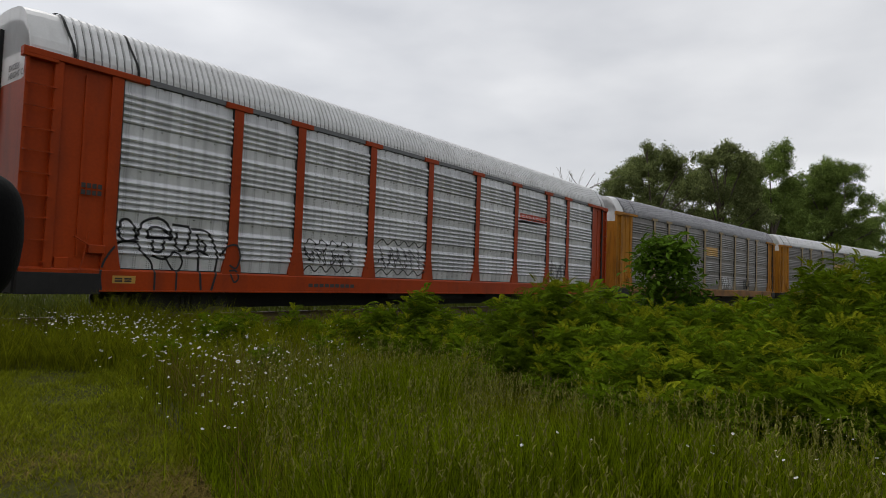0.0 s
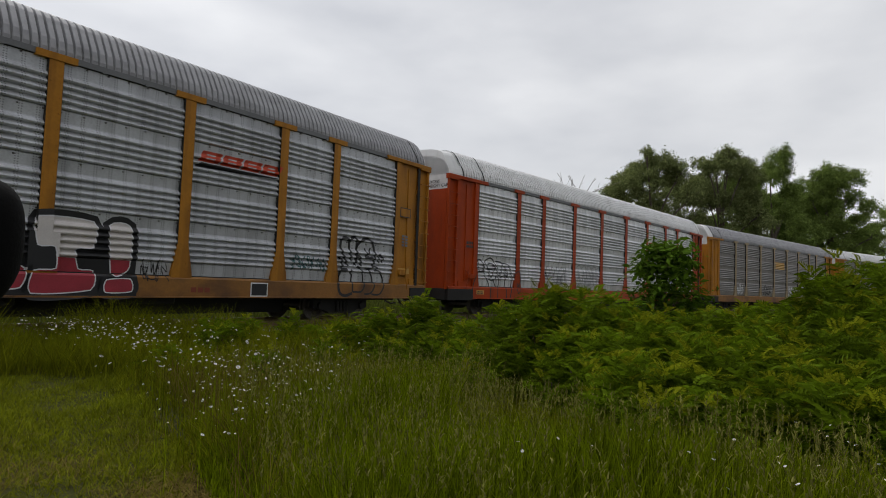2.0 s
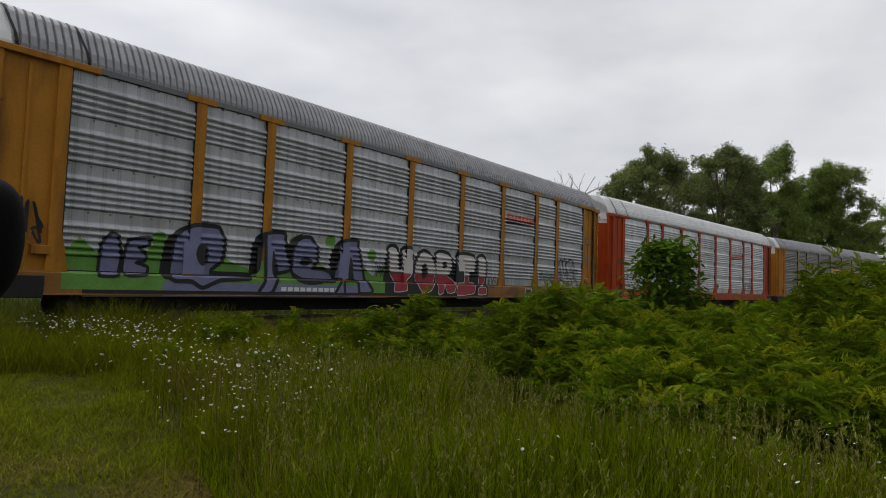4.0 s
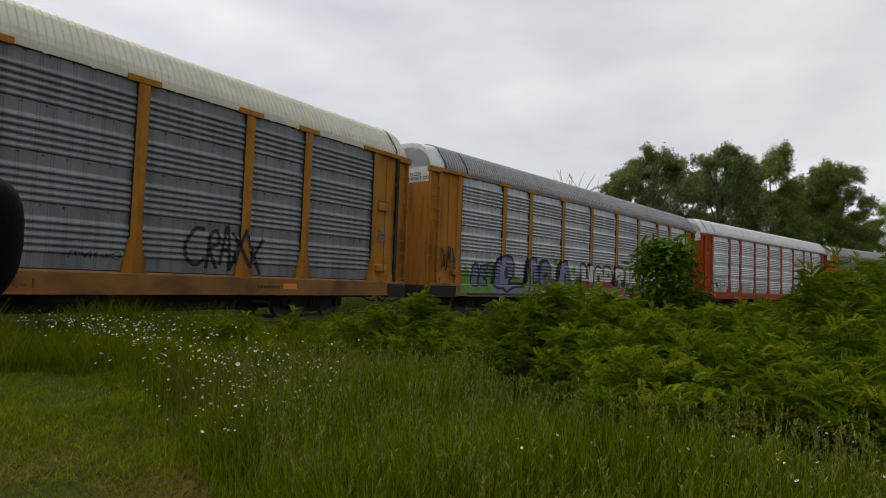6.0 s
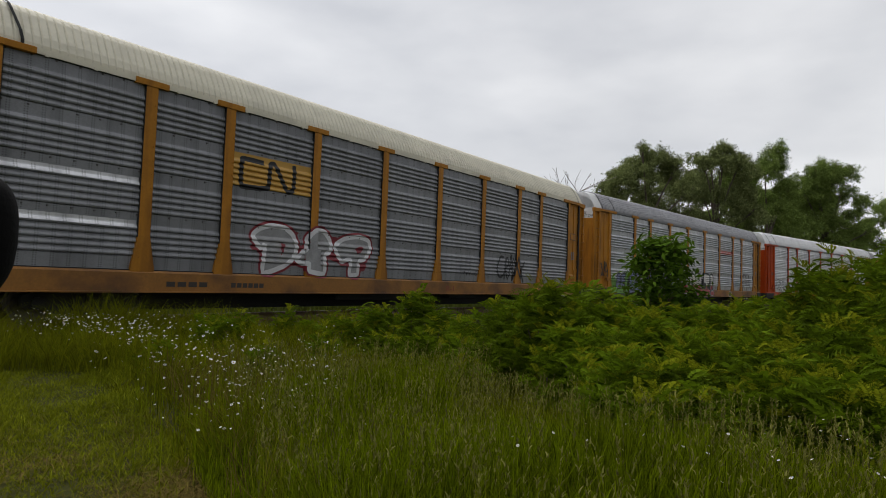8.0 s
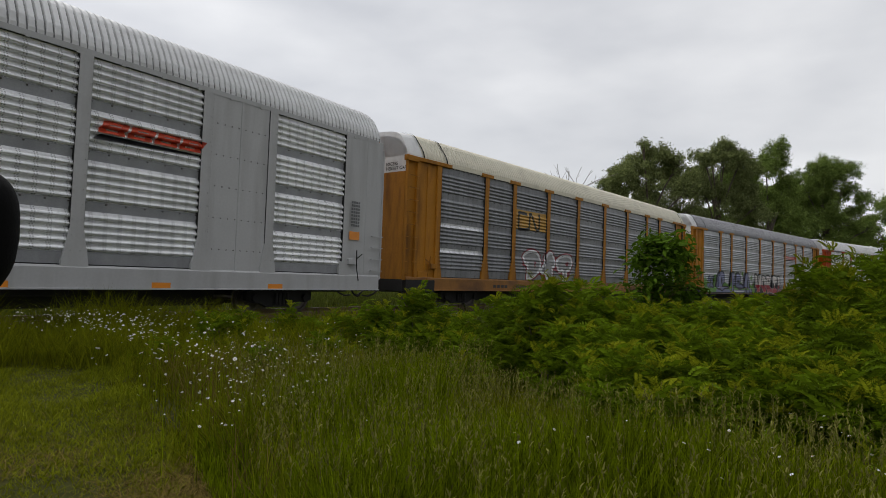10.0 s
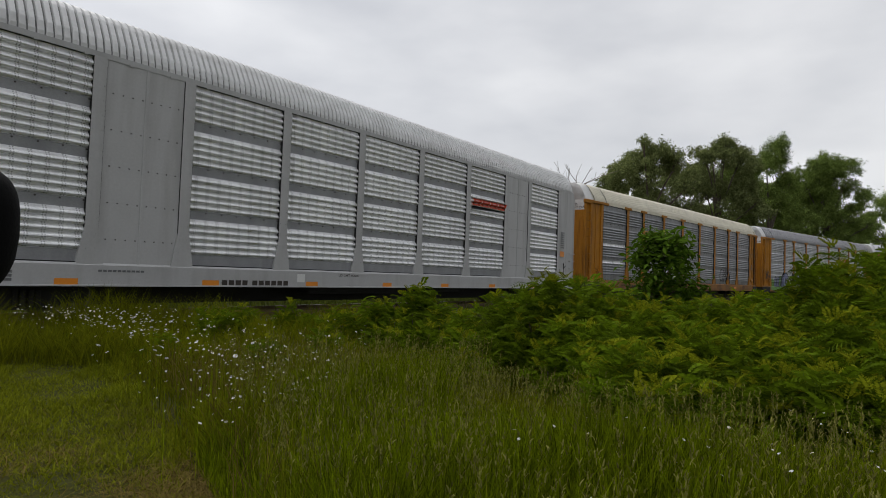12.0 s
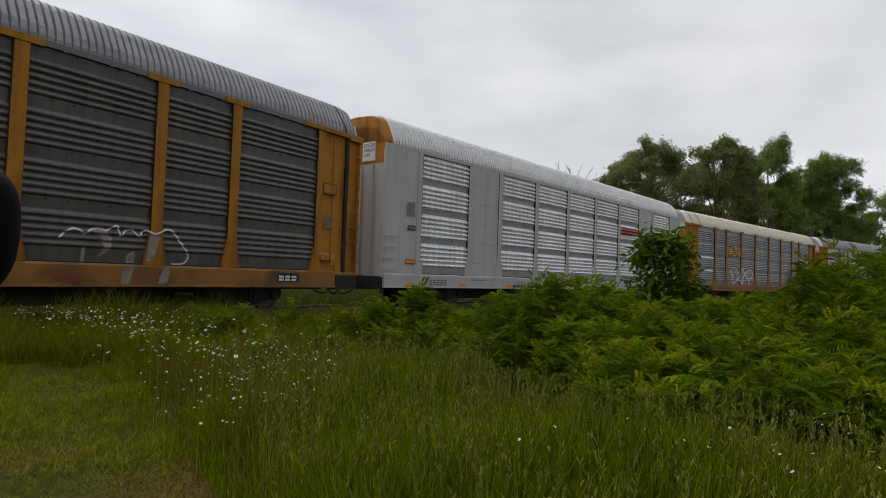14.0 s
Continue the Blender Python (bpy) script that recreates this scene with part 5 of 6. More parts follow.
def blades(x, y, z, h, w, lean, droop=0.0):
    """Curved, tapering blades; returns vertices and triangles."""
    n = len(x)
    face, bend = rng.uniform(0, math.tau, n), rng.uniform(0, math.tau, n)
    ts = (0.0, 0.4, 0.75, 1.0)
    V = np.zeros((n, 7, 3))
    for k, t in enumerate(ts):
        out = lean * h * t ** 1.8
        cx, cy = x + np.cos(bend) * out, y + np.sin(bend) * out
        cz = z + h * (t - droop * t ** 3) * np.sqrt(np.maximum(0.2, 1 - (lean * t) ** 2 * 0.5))
        if k < 3:
            half = w * (0.5, 0.45, 0.3)[k]
            V[:, 2 * k] = np.stack([cx + np.cos(face) * half, cy + np.sin(face) * half, cz], 1)
            V[:, 2 * k + 1] = np.stack([cx - np.cos(face) * half, cy - np.sin(face) * half, cz], 1)
        else:
            V[:, 6] = np.stack([cx, cy, cz], 1)
    T = np.array([(0, 1, 3), (0, 3, 2), (2, 3, 5), (2, 5, 4), (4, 5, 6)])
    F = (np.arange(n)[:, None, None] * 7 + T[None]).reshape(-1, 3)
    return V.reshape(-1, 3), F


def mown_edge(d):
    return 27.5 + (9.4 - d) * 1.4


def stuff(name, V, F, material, label, category):
    ob = finish(name, stuff_mesh(name, V, F, material), None)
    return tagged(ob, label, category, kind="stuff")


def meadow():
    # tall reedy grass near the eye
    x, y, a, d = polar(150000, 30, 96, 2.1, 6.0)
    keep = (a > mown_edge(d) + 2 + 3 * lumps(x, y, 1.0, 5)) & (rng.random(len(x)) < np.clip(1.25 - d / 7, 0.3, 1) * (0.45 + 0.55 * lumps(x, y, 0.7, 1)))
    x, y, a, d = x[keep], y[keep], a[keep], d[keep]
    h = rng.uniform(0.35, 0.72, len(x)) * (0.72 + 0.45 * lumps(x, y, 1.6, 2))
    h *= np.clip((a - mown_edge(d)) / 13, 0.3, 1) * np.where(a > 58, np.clip(1.35 - (d - 2.2) * 0.30, 0.35, 1), 1)
    V, F = blades(x, y, ground_z(x, y), h, rng.uniform(0.004, 0.013, len(x)), rng.uniform(0.05, 0.5, len(x)))
    stuff("tall_grass", V, F, GRASS_TALL, "tall green wild grass standing in a dense stand", "grass")
    # last year's dry blades between them
    x, y, a, d = polar(9000, 31, 96, 2.2, 8.5)
    keep = a > mown_edge(d) + 4
    x, y, a, d = x[keep], y[keep], a[keep], d[keep]
    V, F = blades(x, y, ground_z(x, y), rng.uniform(0.2, 0.6, len(x)) * np.where(a > 58, np.clip(1.2 - (d - 2.2) * 0.22, 0.4, 1), 1), rng.uniform(0.003, 0.007, len(x)), rng.uniform(0.1, 0.9, len(x)))
    stuff("dry_grass", V, F, STRAW, "dry brown grass blades among the green", "grass")
    # softer meadow grass between the tall grass and the track
    x, y, a, d = polar(130000, 20, 97, 4.4, 13.6)
    keep = ((a > mown_edge(d) - 1 + 3 * lumps(x, y, 1.0, 5)) | (d > 9.0 + 0.5 * lumps(x, y, 1.2, 4))) & (y < 11.7) & (rng.random(len(x)) < 0.5 + 0.5 * lumps(x, y, 1.0, 6))
    x, y, a, d = x[keep], y[keep], a[keep], d[keep]
    h = rng.uniform(0.16, 0.46, len(x)) * (0.45 + 0.9 * lumps(x, y, 1.3, 3))
    h *= np.where((d > 8.4) & (a < 62), 1.45, 1.0) * np.where((y > 9.6) & (a < 60), 1.3, 1.0) * np.clip((a - mown_edge(d) + np.where(d > 9, 12, 0)) / 6, 0.3, 1)
    V, F = blades(x, y, ground_z(x, y), h, rng.uniform(0.006, 0.012, len(x)), rng.uniform(0.2, 0.9, len(x)))
    stuff("meadow_grass", V, F, GRASS_MID, "soft leaning meadow grass in uneven tufts", "grass")
    # the mown strip
    x, y, a, d = polar(72000, 19, 42, 2.6, 11.0)
    keep = (a < mown_edge(d) + 4 * lumps(x, y, 1.0, 5)) & (d < 10.0)
    x, y = x[keep], y[keep]
    V, F = blades(x, y, ground_z(x, y), rng.uniform(0.03, 0.10, len(x)) * (0.6 + 0.8 * lumps(x, y, 0.8, 8)), rng.uniform(0.005, 0.011, len(x)), rng.uniform(0.3, 1.1, len(x)))
    stuff("mown_grass", V, F, GRASS_MOWN, "short yellow-green mown grass strip", "grass")
    # clippings left lying on it
    x, y, a, d = polar(26000, 19, 41, 2.6, 6.5)
    keep = (a < mown_edge(d) + 3) & (rng.random(len(x)) < np.clip(1.3 - (d - 3.4) / 1.6, 0.06, 1) * lumps(x, y, 0.8, 9))
    x, y = x[keep], y[keep]
    V, F = blades(x, y, ground_z(x, y) + 0.02, rng.uniform(0.05, 0.22, len(x)), rng.uniform(0.003, 0.006, len(x)), rng.uniform(1.3, 2.6, len(x)), 0.7)
    stuff("grass_clippings", V, F, STRAW, "dry straw clippings lying on the mown grass", "straw")
    # the far verge behind the train and the land beyond
    sx = np.concatenate([rng.uniform(0, 130, 36000), rng.uniform(-6, 34, 24000)])
    sa = np.concatenate([rng.uniform(-5.5, 9, 36000), rng.uniform(1.8, 26, 24000)])
    keep = (np.abs(sa) > 1.7)
    P = np.array([centre(s, q) for s, q in zip(sx[keep], sa[keep])])
    near = np.hypot(P[:, 0], P[:, 1]) > 10.5
    P = P[near]
    V, F = blades(P[:, 0], P[:, 1], P[:, 2] + GZ - 0.1, rng.uniform(0.2, 0.62, len(P)), rng.uniform(0.018, 0.05, len(P)), rng.uniform(0.1, 0.7, len(P)))
    stuff("verge_grass", V, F, GRASS_FAR, "rough grass and weeds along the railway verge", "grass")


meadow()


def seed_stalks():
    """Thin stalks with loose seed heads that stand above the grass."""
    x, y, a, d = polar(6500, 31, 95, 2.4, 6.6)
    keep = (a > mown_edge(d) + 6) & (rng.random(len(x)) < 0.25 + 0.75 * lumps(x, y, 1.0, 1))
    x, y, a, d = x[keep], y[keep], a[keep], d[keep]
    n = len(x)
    h = rng.uniform(0.45, 0.80, n) * np.where(a > 62, np.clip(1.3 - (d - 2.2) * 0.17, 0.72, 1), 1)
    lean = rng.uniform(0.02, 0.22, n)
    V, F = blades(x, y, ground_z(x, y), h, np.full(n, 0.0045), lean)
    tip = V.reshape(n, 7, 3)[:, 6]
    mid = V.reshape(n, 7, 3)[:, 4:6].mean(1)
    stuff("grass_stalks", V, F, GRASS_MOWN, "thin pale green grass stalks above the grass", "grass")
    k = 9
    u = rng.uniform(0, 1, (n, k))
    base = mid[:, None] + (tip - mid)[:, None] * (0.1 + 0.9 * u[..., None])
    base = base.reshape(-1, 3)
    V, F = blades(base[:, 0], base[:, 1], base[:, 2], rng.uniform(0.012, 0.035, n * k), rng.uniform(0.004, 0.009, n * k), rng.uniform(0.2, 1.0, n * k))
    stuff("grass_seed_heads", V, F, SEED, "loose brownish seed heads of tall grass", "grass")


seed_stalks()


def daisies():
    """White flowers with yellow middles, strewn in drifts."""
    places = []
    for px, depth, sx, sd, count in ((230, 8.8, 80, 0.6, 110), (110, 9.2, 80, 0.4, 40), (330, 6.6, 70, 0.8, 36), (395, 4.9, 60, 0.6, 40), (470, 5.4, 80, 0.8, 60), (560, 5.6, 50, 0.7, 36),
                                     (430, 4.1, 50, 0.4, 16), (500, 7.5, 100, 0.8, 30), (1250, 3.3, 170, 0.5, 15), (1450, 3.3, 90, 0.5, 8), (1000, 2.9, 130, 0.3, 4)):
        for _ in range(int(count * 2.0)):
            places.append((*spot(rng.normal(px, sx), max(2.4, rng.normal(depth, sd))), depth))
    V, F, VY, FY, VS = [], [], [], [], []
    for x, y, depth in places:
        top = GZ + rng.uniform(0.42, 0.68)
        c = Vector((x, y, top))
        tilt = Euler((rng.uniform(-0.7, 0.7), rng.uniform(-0.7, 0.7), rng.uniform(0, 6))).to_matrix()
        r, petals = rng.uniform(0.007, 0.0145) * (1.3 if depth > 6 else 0.72), 11
        for k in range(petals):
            a, w = k * math.tau / petals, 0.24
            base = len(V)
            for rr, da in ((0.3, -w * 0.7), (0.3, w * 0.7), (0.97, w * 0.8), (0.97, -w * 0.8)):
                V.append(c + tilt @ Vector((rr * r * math.cos(a + da), rr * r * math.sin(a + da), 0.12 * r)))
            F += [(base, base + 1, base + 2), (base, base + 2, base + 3)]
        base = len(VY)
        VY.append(c + tilt @ Vector((0, 0, 0.35 * r)))
        for k in range(7):
            a = k * math.tau / 7
            VY.append(c + tilt @ Vector((0.34 * r * math.cos(a), 0.34 * r * math.sin(a), 0.14 * r)))
        FY += [(base, base + 1 + k, base + 1 + (k + 1) % 7) for k in range(7)]
        VS.append((x, y, top))
    stuff("daisies", V, F, PETAL, "white daisies in drifts among the grass", "flower")
    stuff("daisy_middles", VY, FY, YOLK, "yellow discs of the white daisies", "flower")
    VS = np.array(VS)
    v, f = blades(VS[:, 0], VS[:, 1], np.full(len(VS), GZ - 0.02), VS[:, 2] - GZ + 0.02, np.full(len(VS), 0.004), np.zeros(len(VS)))
    stuff("daisy_stems", v, f, GRASS_TALL, "thin green stems of the daisies", "flower")


daisies()


# ---- shrubs, saplings and trees ----
def turns(rx, ry, rz):
    """Rotation matrices from arrays of XYZ Euler angles."""
    cx, sx, cy, sy, cz, sz = np.cos(rx), np.sin(rx), np.cos(ry), np.sin(ry), np.cos(rz), np.sin(rz)
    rows = [[cz * cy, cz * sy * sx - sz * cx, cz * sy * cx + sz * sx], [sz * cy, sz * sy * sx + cz * cx, sz * sy * cx - cz * sx], [-sy, cy * sx, cy * cx]]
    return np.moveaxis(np.array(rows), 2, 0)


def frond(length, pairs, leaf):
    """A feathered leaf along +x that arches down, as vertices and triangles."""
    V, F = [], []
    for i in range(pairs):
        u = (i + 0.9) / pairs
        x, z = length * u * (1 - 0.15 * u * u), -0.42 * length * u * u
        size = leaf * (0.65 + 0.6 * math.sin(math.pi * min(1, 0.15 + u * 0.8)))
        for s in (-1, 1):
            b = len(V)
            V += [(x, 0, z), (x + size * 0.45, s * size * 0.40, z + size * 0.10), (x + size * 0.62, s * size * 1.10, z - size * 0.20), (x + size * 0.04, s * size * 0.62, z - 0.06 * size)]
            F += [(b, b + 1, b + 2), (b, b + 2, b + 3)]
    b = len(V)
    w = 0.004
    V += [(0, -w, 0), (0, w, 0), (length * 0.87, 0, -0.4 * length)]
    F += [(b, b + 1, b + 2)]
    return np.array(V), np.array(F)


FROND = frond(0.20, 7, 0.044)


def scatter(base, places, mats, sizes):
    """Copies of a small mesh at many places, joined."""
    V0, F0 = base
    P, M, S = np.array(places), np.array(mats), np.array(sizes)
    V = np.einsum("nij,vj->nvi", M, V0) * S[:, None, None] + P[:, None]
    F = (np.arange(len(P))[:, None, None] * len(V0) + F0[None]).reshape(-1, 3)
    return V.reshape(-1, 3), F


def shrub(x, y, top, radius, count):
    """A low thicket: stems that end in rosettes of feathered leaves, paler at the tips."""
    ob = new("shrub")
    ob.location = (x, y, GZ - 0.05)
    height = top - GZ + 0.05
    for _ in range(5):
        bm = bmesh.new()
        a, r = rng.uniform(0, math.tau), radius * rng.uniform(0.1, 0.6)
        p, last = Vector((0.05 * math.cos(a), 0.05 * math.sin(a), 0)), 0.018
        for k in range(4):
            q = Vector((r * math.cos(a) * (k + 1) / 4 + rng.normal(0, 0.03), r * math.sin(a) * (k + 1) / 4 + rng.normal(0, 0.03), height * 0.62 * (k + 1) / 4))
            tube(bm, p, q, last, last * 0.75, 5)
            p, last = q, last * 0.75
        part("stem", bm, STEM, ob)
    n = max(7, int(42 * (radius / 0.6) ** 1.6))
    a, u = rng.uniform(0, math.tau, n), rng.uniform(0, 1, n) ** 0.55
    lobe = 0.88 + 0.2 * np.sin(3 * a + x * 5) + 0.12 * np.sin(5 * a + y * 7)
    dome = np.sqrt(np.maximum(0.02, 1 - (u * 0.95) ** 2))
    tips = np.stack([radius * u * lobe * np.cos(a), radius * u * lobe * np.sin(a), height * (0.18 + 0.82 * dome) * rng.uniform(0.78, 1.07, n) - 0.06], 1)
    tips[:, 2] = np.maximum(tips[:, 2], 0.16)
    for name, mat, each in (("foliage", LEAF_SHRUB, max(8, count // n)), ("young_foliage", LEAF_TIP, 4)):
        young = name != "foliage"
        base = np.repeat(tips[::2] if young else tips, each, 0)
        m = len(base)
        spin = np.tile(np.arange(each), m // each) * 2.4 + np.repeat(rng.uniform(0, 6, m // each), each)
        down = np.zeros(m) if young else rng.uniform(0, 1, m) ** 1.6 * np.minimum(0.42, base[:, 2] * 0.8)
        P = base + rng.normal(0, 0.018, (m, 3)) - np.stack([0 * down, 0 * down, down], 1) + np.array([0, 0, 0.035 if young else 0.0])
        P[:, 2] = np.maximum(P[:, 2], 0.07)
        lift = rng.uniform(0.75, 1.35, m) if young else rng.uniform(-0.05, 1.0, m)
        V, F = scatter(FROND, P, turns(rng.normal(0, 0.5, m), -lift, spin + rng.normal(0, 0.3, m)), rng.uniform(0.4, 0.68, m) if young else rng.uniform(0.6, 1.15, m))
        finish(name, stuff_mesh(name, V, F, mat), None, ob)["kind"] = "stuff"
    return tagged(ob, "green sumac-like shrub with feathered leaves in the grass", "shrub", "shrubs beside the track")


SHRUBS = [(760, 9.5, 508, .6), (700, 10.3, 528, .5), (850, 8.5, 545, .55), (930, 7.5, 512, .6), (985, 7.0, 492, .75), (1050, 7.5, 505, .6),
          (1110, 8.5, 520, .65), (1060, 5.8, 570, .5), (1010, 6.2, 575, .42), (1140, 6.5, 548, .6), (1200, 8.0, 538, .75), (1150, 5.2, 605, .5),
          (1270, 7.5, 538, .7), (1250, 5.6, 585, .6), (1350, 8.0, 530, .75), (1330, 6.0, 570, .65), (1300, 4.8, 615, .5), (1400, 5.0, 610, .55),
          (1420, 7.0, 520, .7), (1475, 6.2, 482, .75), (1545, 6.5, 437, .95), (1500, 5.0, 575, .6), (1565, 4.6, 600, .6), (1450, 4.5, 625, .5),
          (1620, 6.5, 440, .9), (1200, 4.7, 630, .45), (1550, 4.0, 660, .5), (1640, 5.2, 500, .7), (1100, 4.9, 625, .4), (1250, 4.3, 665, .4), (1350, 4.2, 660, .45), (1490, 4.0, 665, .45), (1400, 4.4, 640, .5), (1180, 4.3, 668, .35),
          (405, 9.4, 545, .28), (440, 9.6, 550, .25), (520, 9.4, 548, .3), (610, 9.5, 545, .3), (660, 9.8, 535, .35), (560, 9.8, 552, .25), (380, 9.9, 552, .25),
          (310, 8.3, 590, .22), (480, 7.6, 600, .25), (590, 8.0, 590, .28), (690, 8.0, 575, .35), (770, 7.4, 580, .35), (830, 6.6, 600, .3)]
for px, depth, py, radius in SHRUBS:
    sx_, sy_ = spot(px, depth)
    level = 495.3 + 0.0349 * (px - 784)
    shrub(sx_, sy_, 1.14 + (level - py) / 1105 * depth, radius, int(640 * (radius / 0.6) ** 1.6))


def leaf_shape(length, width):
    V = [(0, 0, 0), (length * 0.45, width / 2, length * 0.06), (length * 0.45, -width / 2, length * 0.06), (length, 0, -0.08 * length), (length * 0.45, 0, 0.0)]
    F = [(0, 4, 1), (0, 2, 4), (1, 4, 3), (4, 2, 3)]
    return np.array(V), np.array(F)


def sprig(size):
    """Two small leaves on one twig."""
    V = [(0, 0, 0), (size * 0.55, size * 0.42, 0.05 * size), (size * 0.75, size * 0.12, 0), (size * 0.2, -0.1 * size, 0), (size * 0.95, -size * 0.5, 0.1 * size), (size * 0.6, -size * 0.55, -0.05 * size)]
    return np.array(V), np.array([(0, 1, 2), (3, 4, 5)])


def limb(bm, p, way, length, r, depth, tips, bend=0.35, split=(2, 4), shrink=0.68):
    """A branching limb; gathers the places of its twigs."""
    n = 3
    for k in range(n):
        way = (way + Vector((rng.normal(0, bend), rng.normal(0, bend), rng.normal(0.05, bend * 0.5))) * 0.4).normalized()
        q = p + way * length / n
        tube(bm, p, q, r * (1 - 0.3 * k / n), r * (1 - 0.3 * (k + 1) / n), 6 if r > 0.03 else 4)
        p = q
        if depth <= 1:
            tips.append((p.copy(), way.copy()))
    if depth > 0:
        for _ in range(rng.integers(*split)):
            w = (way + Vector((rng.normal(0, 0.65), rng.normal(0, 0.65), rng.normal(0.1, 0.4)))).normalized()
            limb(bm, p, w, length * shrink * rng.uniform(0.8, 1.2), r * 0.6, depth - 1, tips, bend, split, shrink)


def sapling():
    x, y = spot(1178, 12.0)
    ob = new("sapling")
    ob.location = (x, y, GZ - 0.05)
    top = 1.14 + (509 - 398) / 1104 * 12.0 - GZ
    bm = bmesh.new()
    tube(bm, (0, 0, 0), (0.03, 0.02, top * 0.8), 0.03, 0.012)
    tips = []
    for k in range(34):
        z = top * (0.12 + 0.84 * k / 33)
        a = k * 2.4
        reach = 0.70 * math.sin(math.pi * min(0.97, 0.14 + 0.74 * k / 33)) ** 0.8
        limb(bm, Vector((0, 0, z * 0.86)), Vector((math.cos(a), math.sin(a), 0.55)).normalized(), reach * 0.75, 0.011, 1, tips, 0.3, (2, 4), 0.6)
    part("trunk", bm, STEM, ob)
    P, M, S = [], [], []
    for p, w in tips:
        for _ in range(rng.integers(6, 14)):
            P.append(tuple(p + Vector(rng.normal(0, 0.10, 3))))
            M.append(np.array(Euler((rng.normal(0, 0.5), rng.uniform(-0.4, 0.9), rng.uniform(0, math.tau))).to_matrix()))
            S.append(rng.uniform(0.6, 1.2))
    V, F = scatter(leaf_shape(0.18, 0.075), P, M, S)
    finish("crown", stuff_mesh("crown", V, F, LEAF_SAPLING), None, ob)["kind"] = "stuff"
    tagged(ob, "young broad-leaved sapling with a dense green crown", "tree")


sapling()


def tree(px, depth, height, lobes, leaf_mat, label, clump=0.31, leaves=70, trunk=0.35):
    """A tall tree: trunk, limbs and a crown of many leaf clumps in uneven lobes (across, along, up, radius)."""
    x, y = spot(px, depth)
    ob = new("tree")
    ob.location = (x, y, GZ - 0.1)
    ob.rotation_euler = (0, 0, -math.radians(57.32))
    bm = bmesh.new()
    tube(bm, (0, 0, 0), (0.2, 0, height * 0.35), trunk, trunk * 0.7, 9)
    tube(bm, (0.2, 0, height * 0.35), (0, 0.2, height * 0.72), trunk * 0.7, trunk * 0.2, 8)
    for cx, cy, cz, r in lobes[::9]:
        start = Vector((0.15, 0.05, min(height * 0.55, cz * 0.55)))
        mid = start.lerp(Vector((cx, cy, cz)), 0.5) + Vector((0, 0, 0.5))
        tube(bm, start, mid, trunk * 0.4, trunk * 0.22, 6)
        tube(bm, mid, (cx, cy, cz), trunk * 0.22, 0.04, 5)
        for _ in range(7):
            d = Vector(rng.normal(0, 1, 3)).normalized() * r * 0.9
            tube(bm, mid.lerp(Vector((cx, cy, cz)), rng.uniform(0.3, 1)), Vector((cx, cy, cz)) + d, 0.05, 0.012, 4)
    part("trunk", bm, BARK, ob)
    P = []
    for cx, cy, cz, r in lobes:
        for _ in range(int(15 * r)):
            c = np.array((cx, cy, cz)) + np.array(Vector(rng.normal(0, 1, 3)).normalized()) * r * rng.uniform(0.3, 1.0)
            sr = r * rng.uniform(0.25, 0.5)
            m = int(leaves * (sr / 0.5) ** 1.7)
            P.append(c + rng.normal(0, 1, (m, 3)) * np.array((0.6, 0.6, 0.5)) * sr)
    P = np.concatenate(P)
    n = len(P)
    M, S = turns(rng.normal(0, 0.9, n), rng.normal(0.3, 0.9, n), rng.uniform(0, math.tau, n)), rng.uniform(0.5, 1.3, n)
    V, F = scatter(sprig(clump), P, M, S)
    finish("crown", stuff_mesh("crown", V, F, leaf_mat), None, ob)["kind"] = "stuff"
    return tagged(ob, label, "tree", "trees behind the railway")


WILLOW = "tall grey-green willow-like tree with an airy crown"
BROAD = "tall green broad-leaved tree with a dense crown"


def crown(seed, wide, low, high, count, size):
    """Lobes of an uneven crown: full to the shoulders, ragged on top."""
    r = np.random.default_rng(seed)
    rows, size = [], size * 0.58
    bumps = r.uniform(0, math.tau, 3)
    for k in range(int(count * 3.6)):
        u = r.uniform(-1, 1)
        deep = r.uniform(0, 0.18) if k % 4 == 0 else r.uniform(0, 1)
        top = (high - low) * math.sqrt(max(0.1, 1 - abs(u) ** 2.8)) * (0.96 + 0.03 * math.sin(7 * u + bumps[0]) + 0.025 * math.sin(15 * u + bumps[1])) - size * 0.2
        rows.append((u * wide, r.uniform(-0.6, 0.6) * wide * 0.7, low + max(0.3, top) * (1 - deep), size * r.uniform(0.6, 1.3)))
    return rows


def horizon_height(px, py, depth):
    return 1.14 + (495.3 + 0.0349 * (px - 784) - py) / 1105 * depth


tree(1150, 62, 15, crown(1, 4.8, 3.6, horizon_height(1150, 248, 62), 28, 1.48), LEAF_WILLOW, WILLOW)
tree(1108, 66, 13, crown(2, 3.0, 2.8, horizon_height(1108, 271, 66), 15, 1.26), LEAF_WILLOW, WILLOW)
tree(1275, 66, 16, crown(3, 4.4, 3.6, horizon_height(1270, 244, 66), 28, 1.55), LEAF_WILLOW, WILLOW)
tree(1365, 70, 16, crown(4, 3.9, 3.6, horizon_height(1370, 251, 70), 26, 1.48), LEAF_TREE, BROAD)
tree(1470, 78, 16, crown(5, 5.1, 2.2, horizon_height(1470, 275, 78), 40, 1.6), LEAF_TREE, BROAD)
tree(1420, 84, 14, crown(6, 6.5, 1.5, horizon_height(1420, 310, 84), 34, 1.7), LEAF_TREE, BROAD)
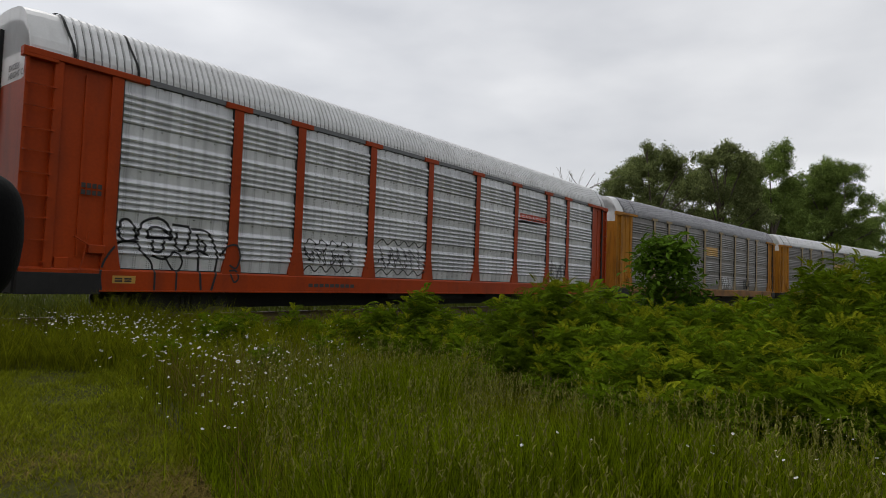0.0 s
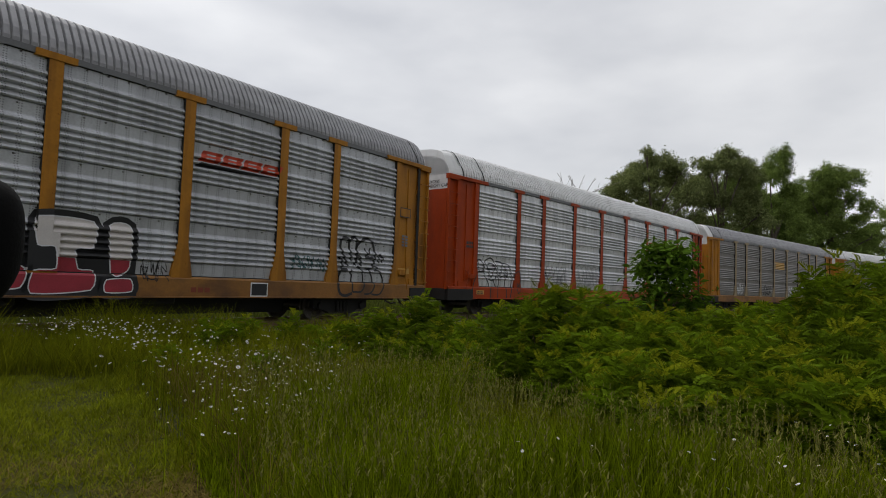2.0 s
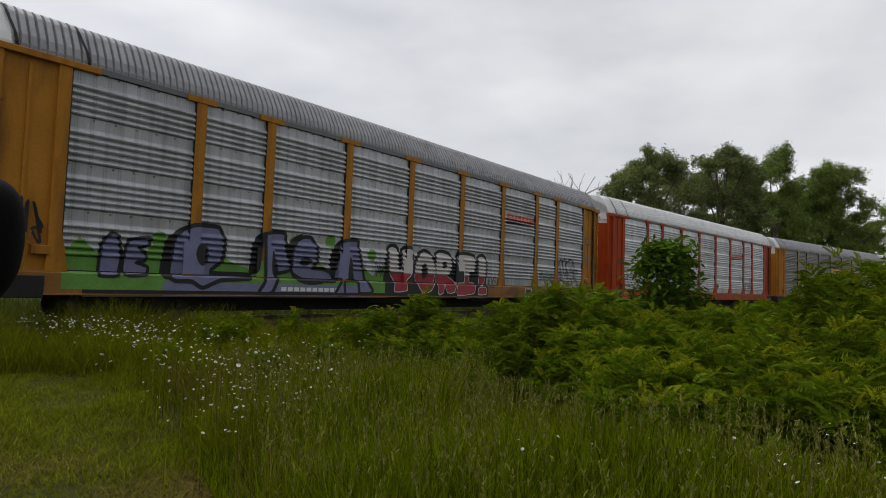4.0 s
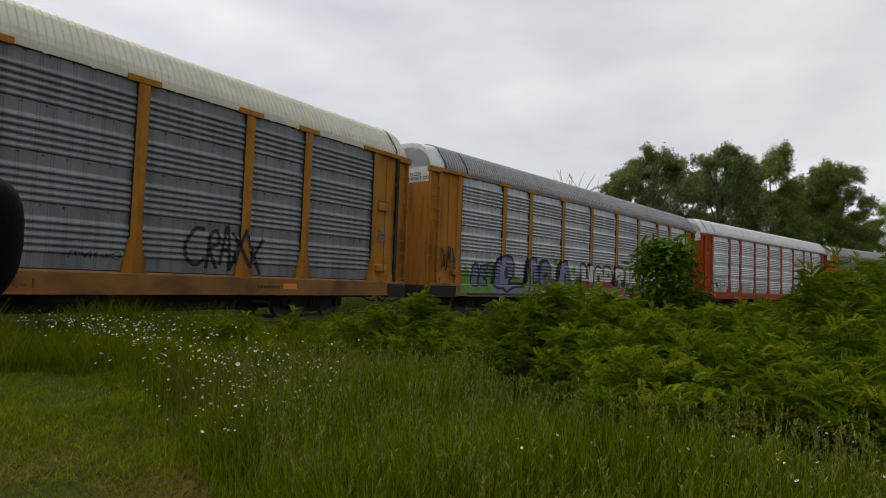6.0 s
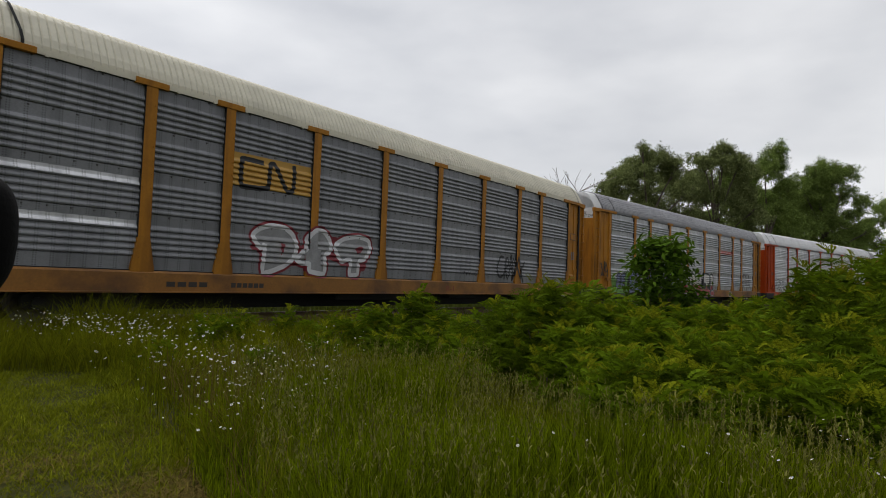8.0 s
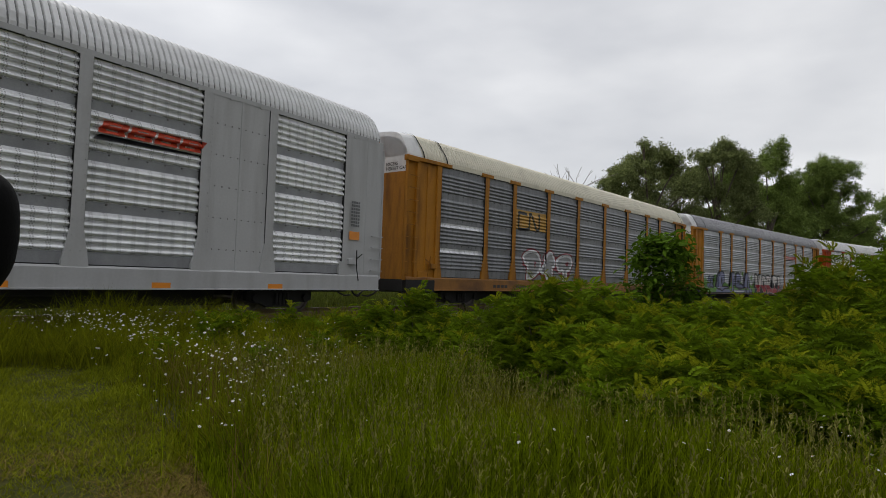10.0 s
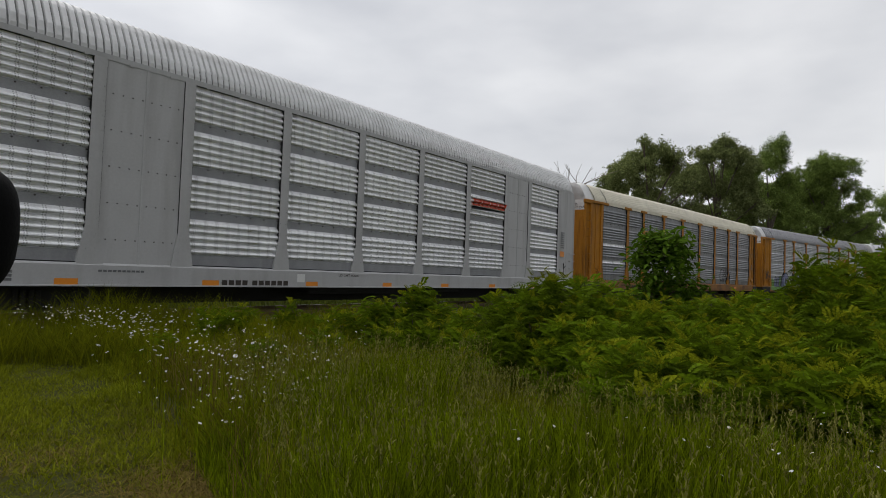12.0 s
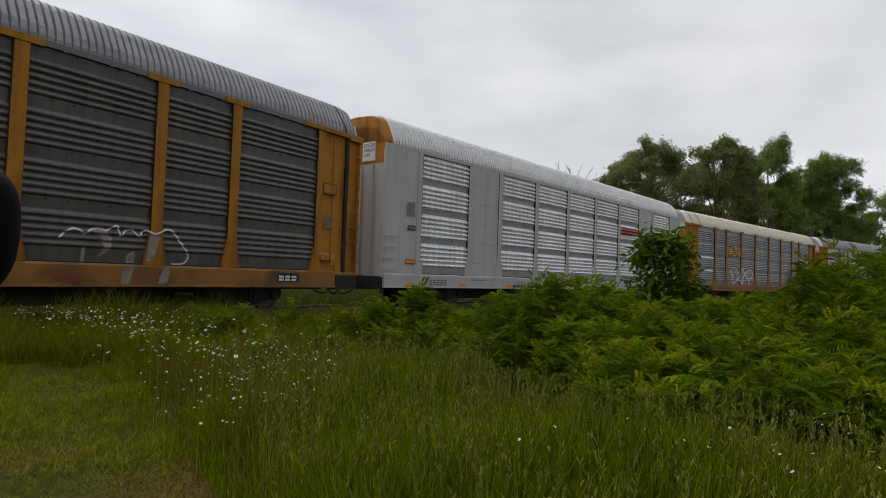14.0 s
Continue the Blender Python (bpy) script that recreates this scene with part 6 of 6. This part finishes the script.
tree(1215, 76, 13, crown(7, 5.8, 2.0, horizon_height(1215, 286, 76), 26, 1.63), LEAF_WILLOW, WILLOW)
tree(1320, 82, 13, crown(8, 5.8, 2.0, horizon_height(1320, 286, 82), 26, 1.63), LEAF_TREE, BROAD)
tree(1590, 88, 12, crown(9, 5.0, 1.5, horizon_height(1590, 338, 88), 30, 1.6), LEAF_TREE, BROAD)
tree(1085, 74, 9, crown(10, 3.2, 2.0, horizon_height(1070, 311, 74), 15, 1.04), LEAF_TREE, BROAD)


def dead_tree():
    x, y = spot(1016, 58)
    ob = new("dead_tree")
    ob.location = (x, y, GZ - 0.1)
    bm = bmesh.new()
    top = horizon_height(1016, 290, 58)
    tube(bm, (0, 0, 0), (0.1, 0, top * 0.6), 0.16, 0.09, 7)
    tips = []
    for k in range(7):
        a = k * 2.1
        limb(bm, Vector((0.08, 0, top * (0.45 + 0.03 * k))), Vector((0.28 * math.cos(a), 0.28 * math.sin(a), 1)).normalized(), top * 0.24, 0.06, 2, tips, 0.22, (2, 3), 0.6)
    part("trunk", bm, DEAD_WOOD, ob)
    tagged(ob, "bare dead tree with thin grey branches", "tree", "trees behind the railway")


dead_tree()


# ---- the door mirror of the car from which one looks ----
def door_mirror():
    ob = new("door_mirror")
    x, y = spot(-70, 0.62)
    ob.matrix_basis = pose(x, y, 0.0, 0, 0, -25)
    mid = 1.14 + (466 - 424) / 1104 * 0.62
    bm = bmesh.new()
    bmesh.ops.create_uvsphere(bm, u_segments=28, v_segments=18, radius=1.0)
    for v in bm.verts:
        c = v.co
        for i, (size, power) in enumerate(((0.052, 0.62), (0.05, 0.8), (0.070, 0.62))):
            c[i] = math.copysign(abs(c[i]) ** power, c[i]) * size
        if c.z < 0:
            c.x *= 1 - 0.35 * (c.z / 0.070) ** 2
        c.z += mid
    part("housing", bm, PLASTIC, ob, "black plastic mirror housing", smooth=True)
    bm = bmesh.new()
    plate(bm, [(-0.012 + 0.030 * math.cos(k * math.tau / 20), mid + 0.05 * math.sin(k * math.tau / 20)) for k in range(20)], -0.053, -0.05)
    part("mirror_glass", bm, MIRROR, ob, "silvered mirror glass")
    part("arm", boxes((-0.16, -0.03, -0.02, 0.02, mid - 0.07, mid - 0.035), bevel=0.008), PLASTIC, ob)
    tagged(ob, "black plastic door mirror of a car", "mirror")


door_mirror()


# ---- what moves ----
def run(number, t):
    """How far the middle of a car is along the line at t seconds."""
    return START + 13.7 - PITCH * number + SPEED * t + GAIN * t * t / 2


def car_pose(number, t):
    s = run(number, t)
    a, b = on_line(s - 7.9), on_line(s + 7.9)
    h = math.atan2(b.y - a.y, b.x - a.x)
    m = (a + b) / 2 + Vector((-math.sin(h), math.cos(h), 0)) * HALF_WIDTH
    return pose(m.x, m.y, 0, 0, 0, math.degrees(h))


def motions():
    for number, car in CARS.items():
        walk(car, [(k * 0.5, car_pose(number, k * 0.5)) for k in range(29)])
    for number, wheel, x in WHEELSETS:
        rows = []
        for k in range(211):
            t = k / 15
            turned = (SPEED * t + GAIN * t * t / 2) / 0.42
            rows.append((t, pose(x, 0, 0.42, 0, math.degrees(turned) % 360, 0)))
        walk(wheel, rows)


motions()
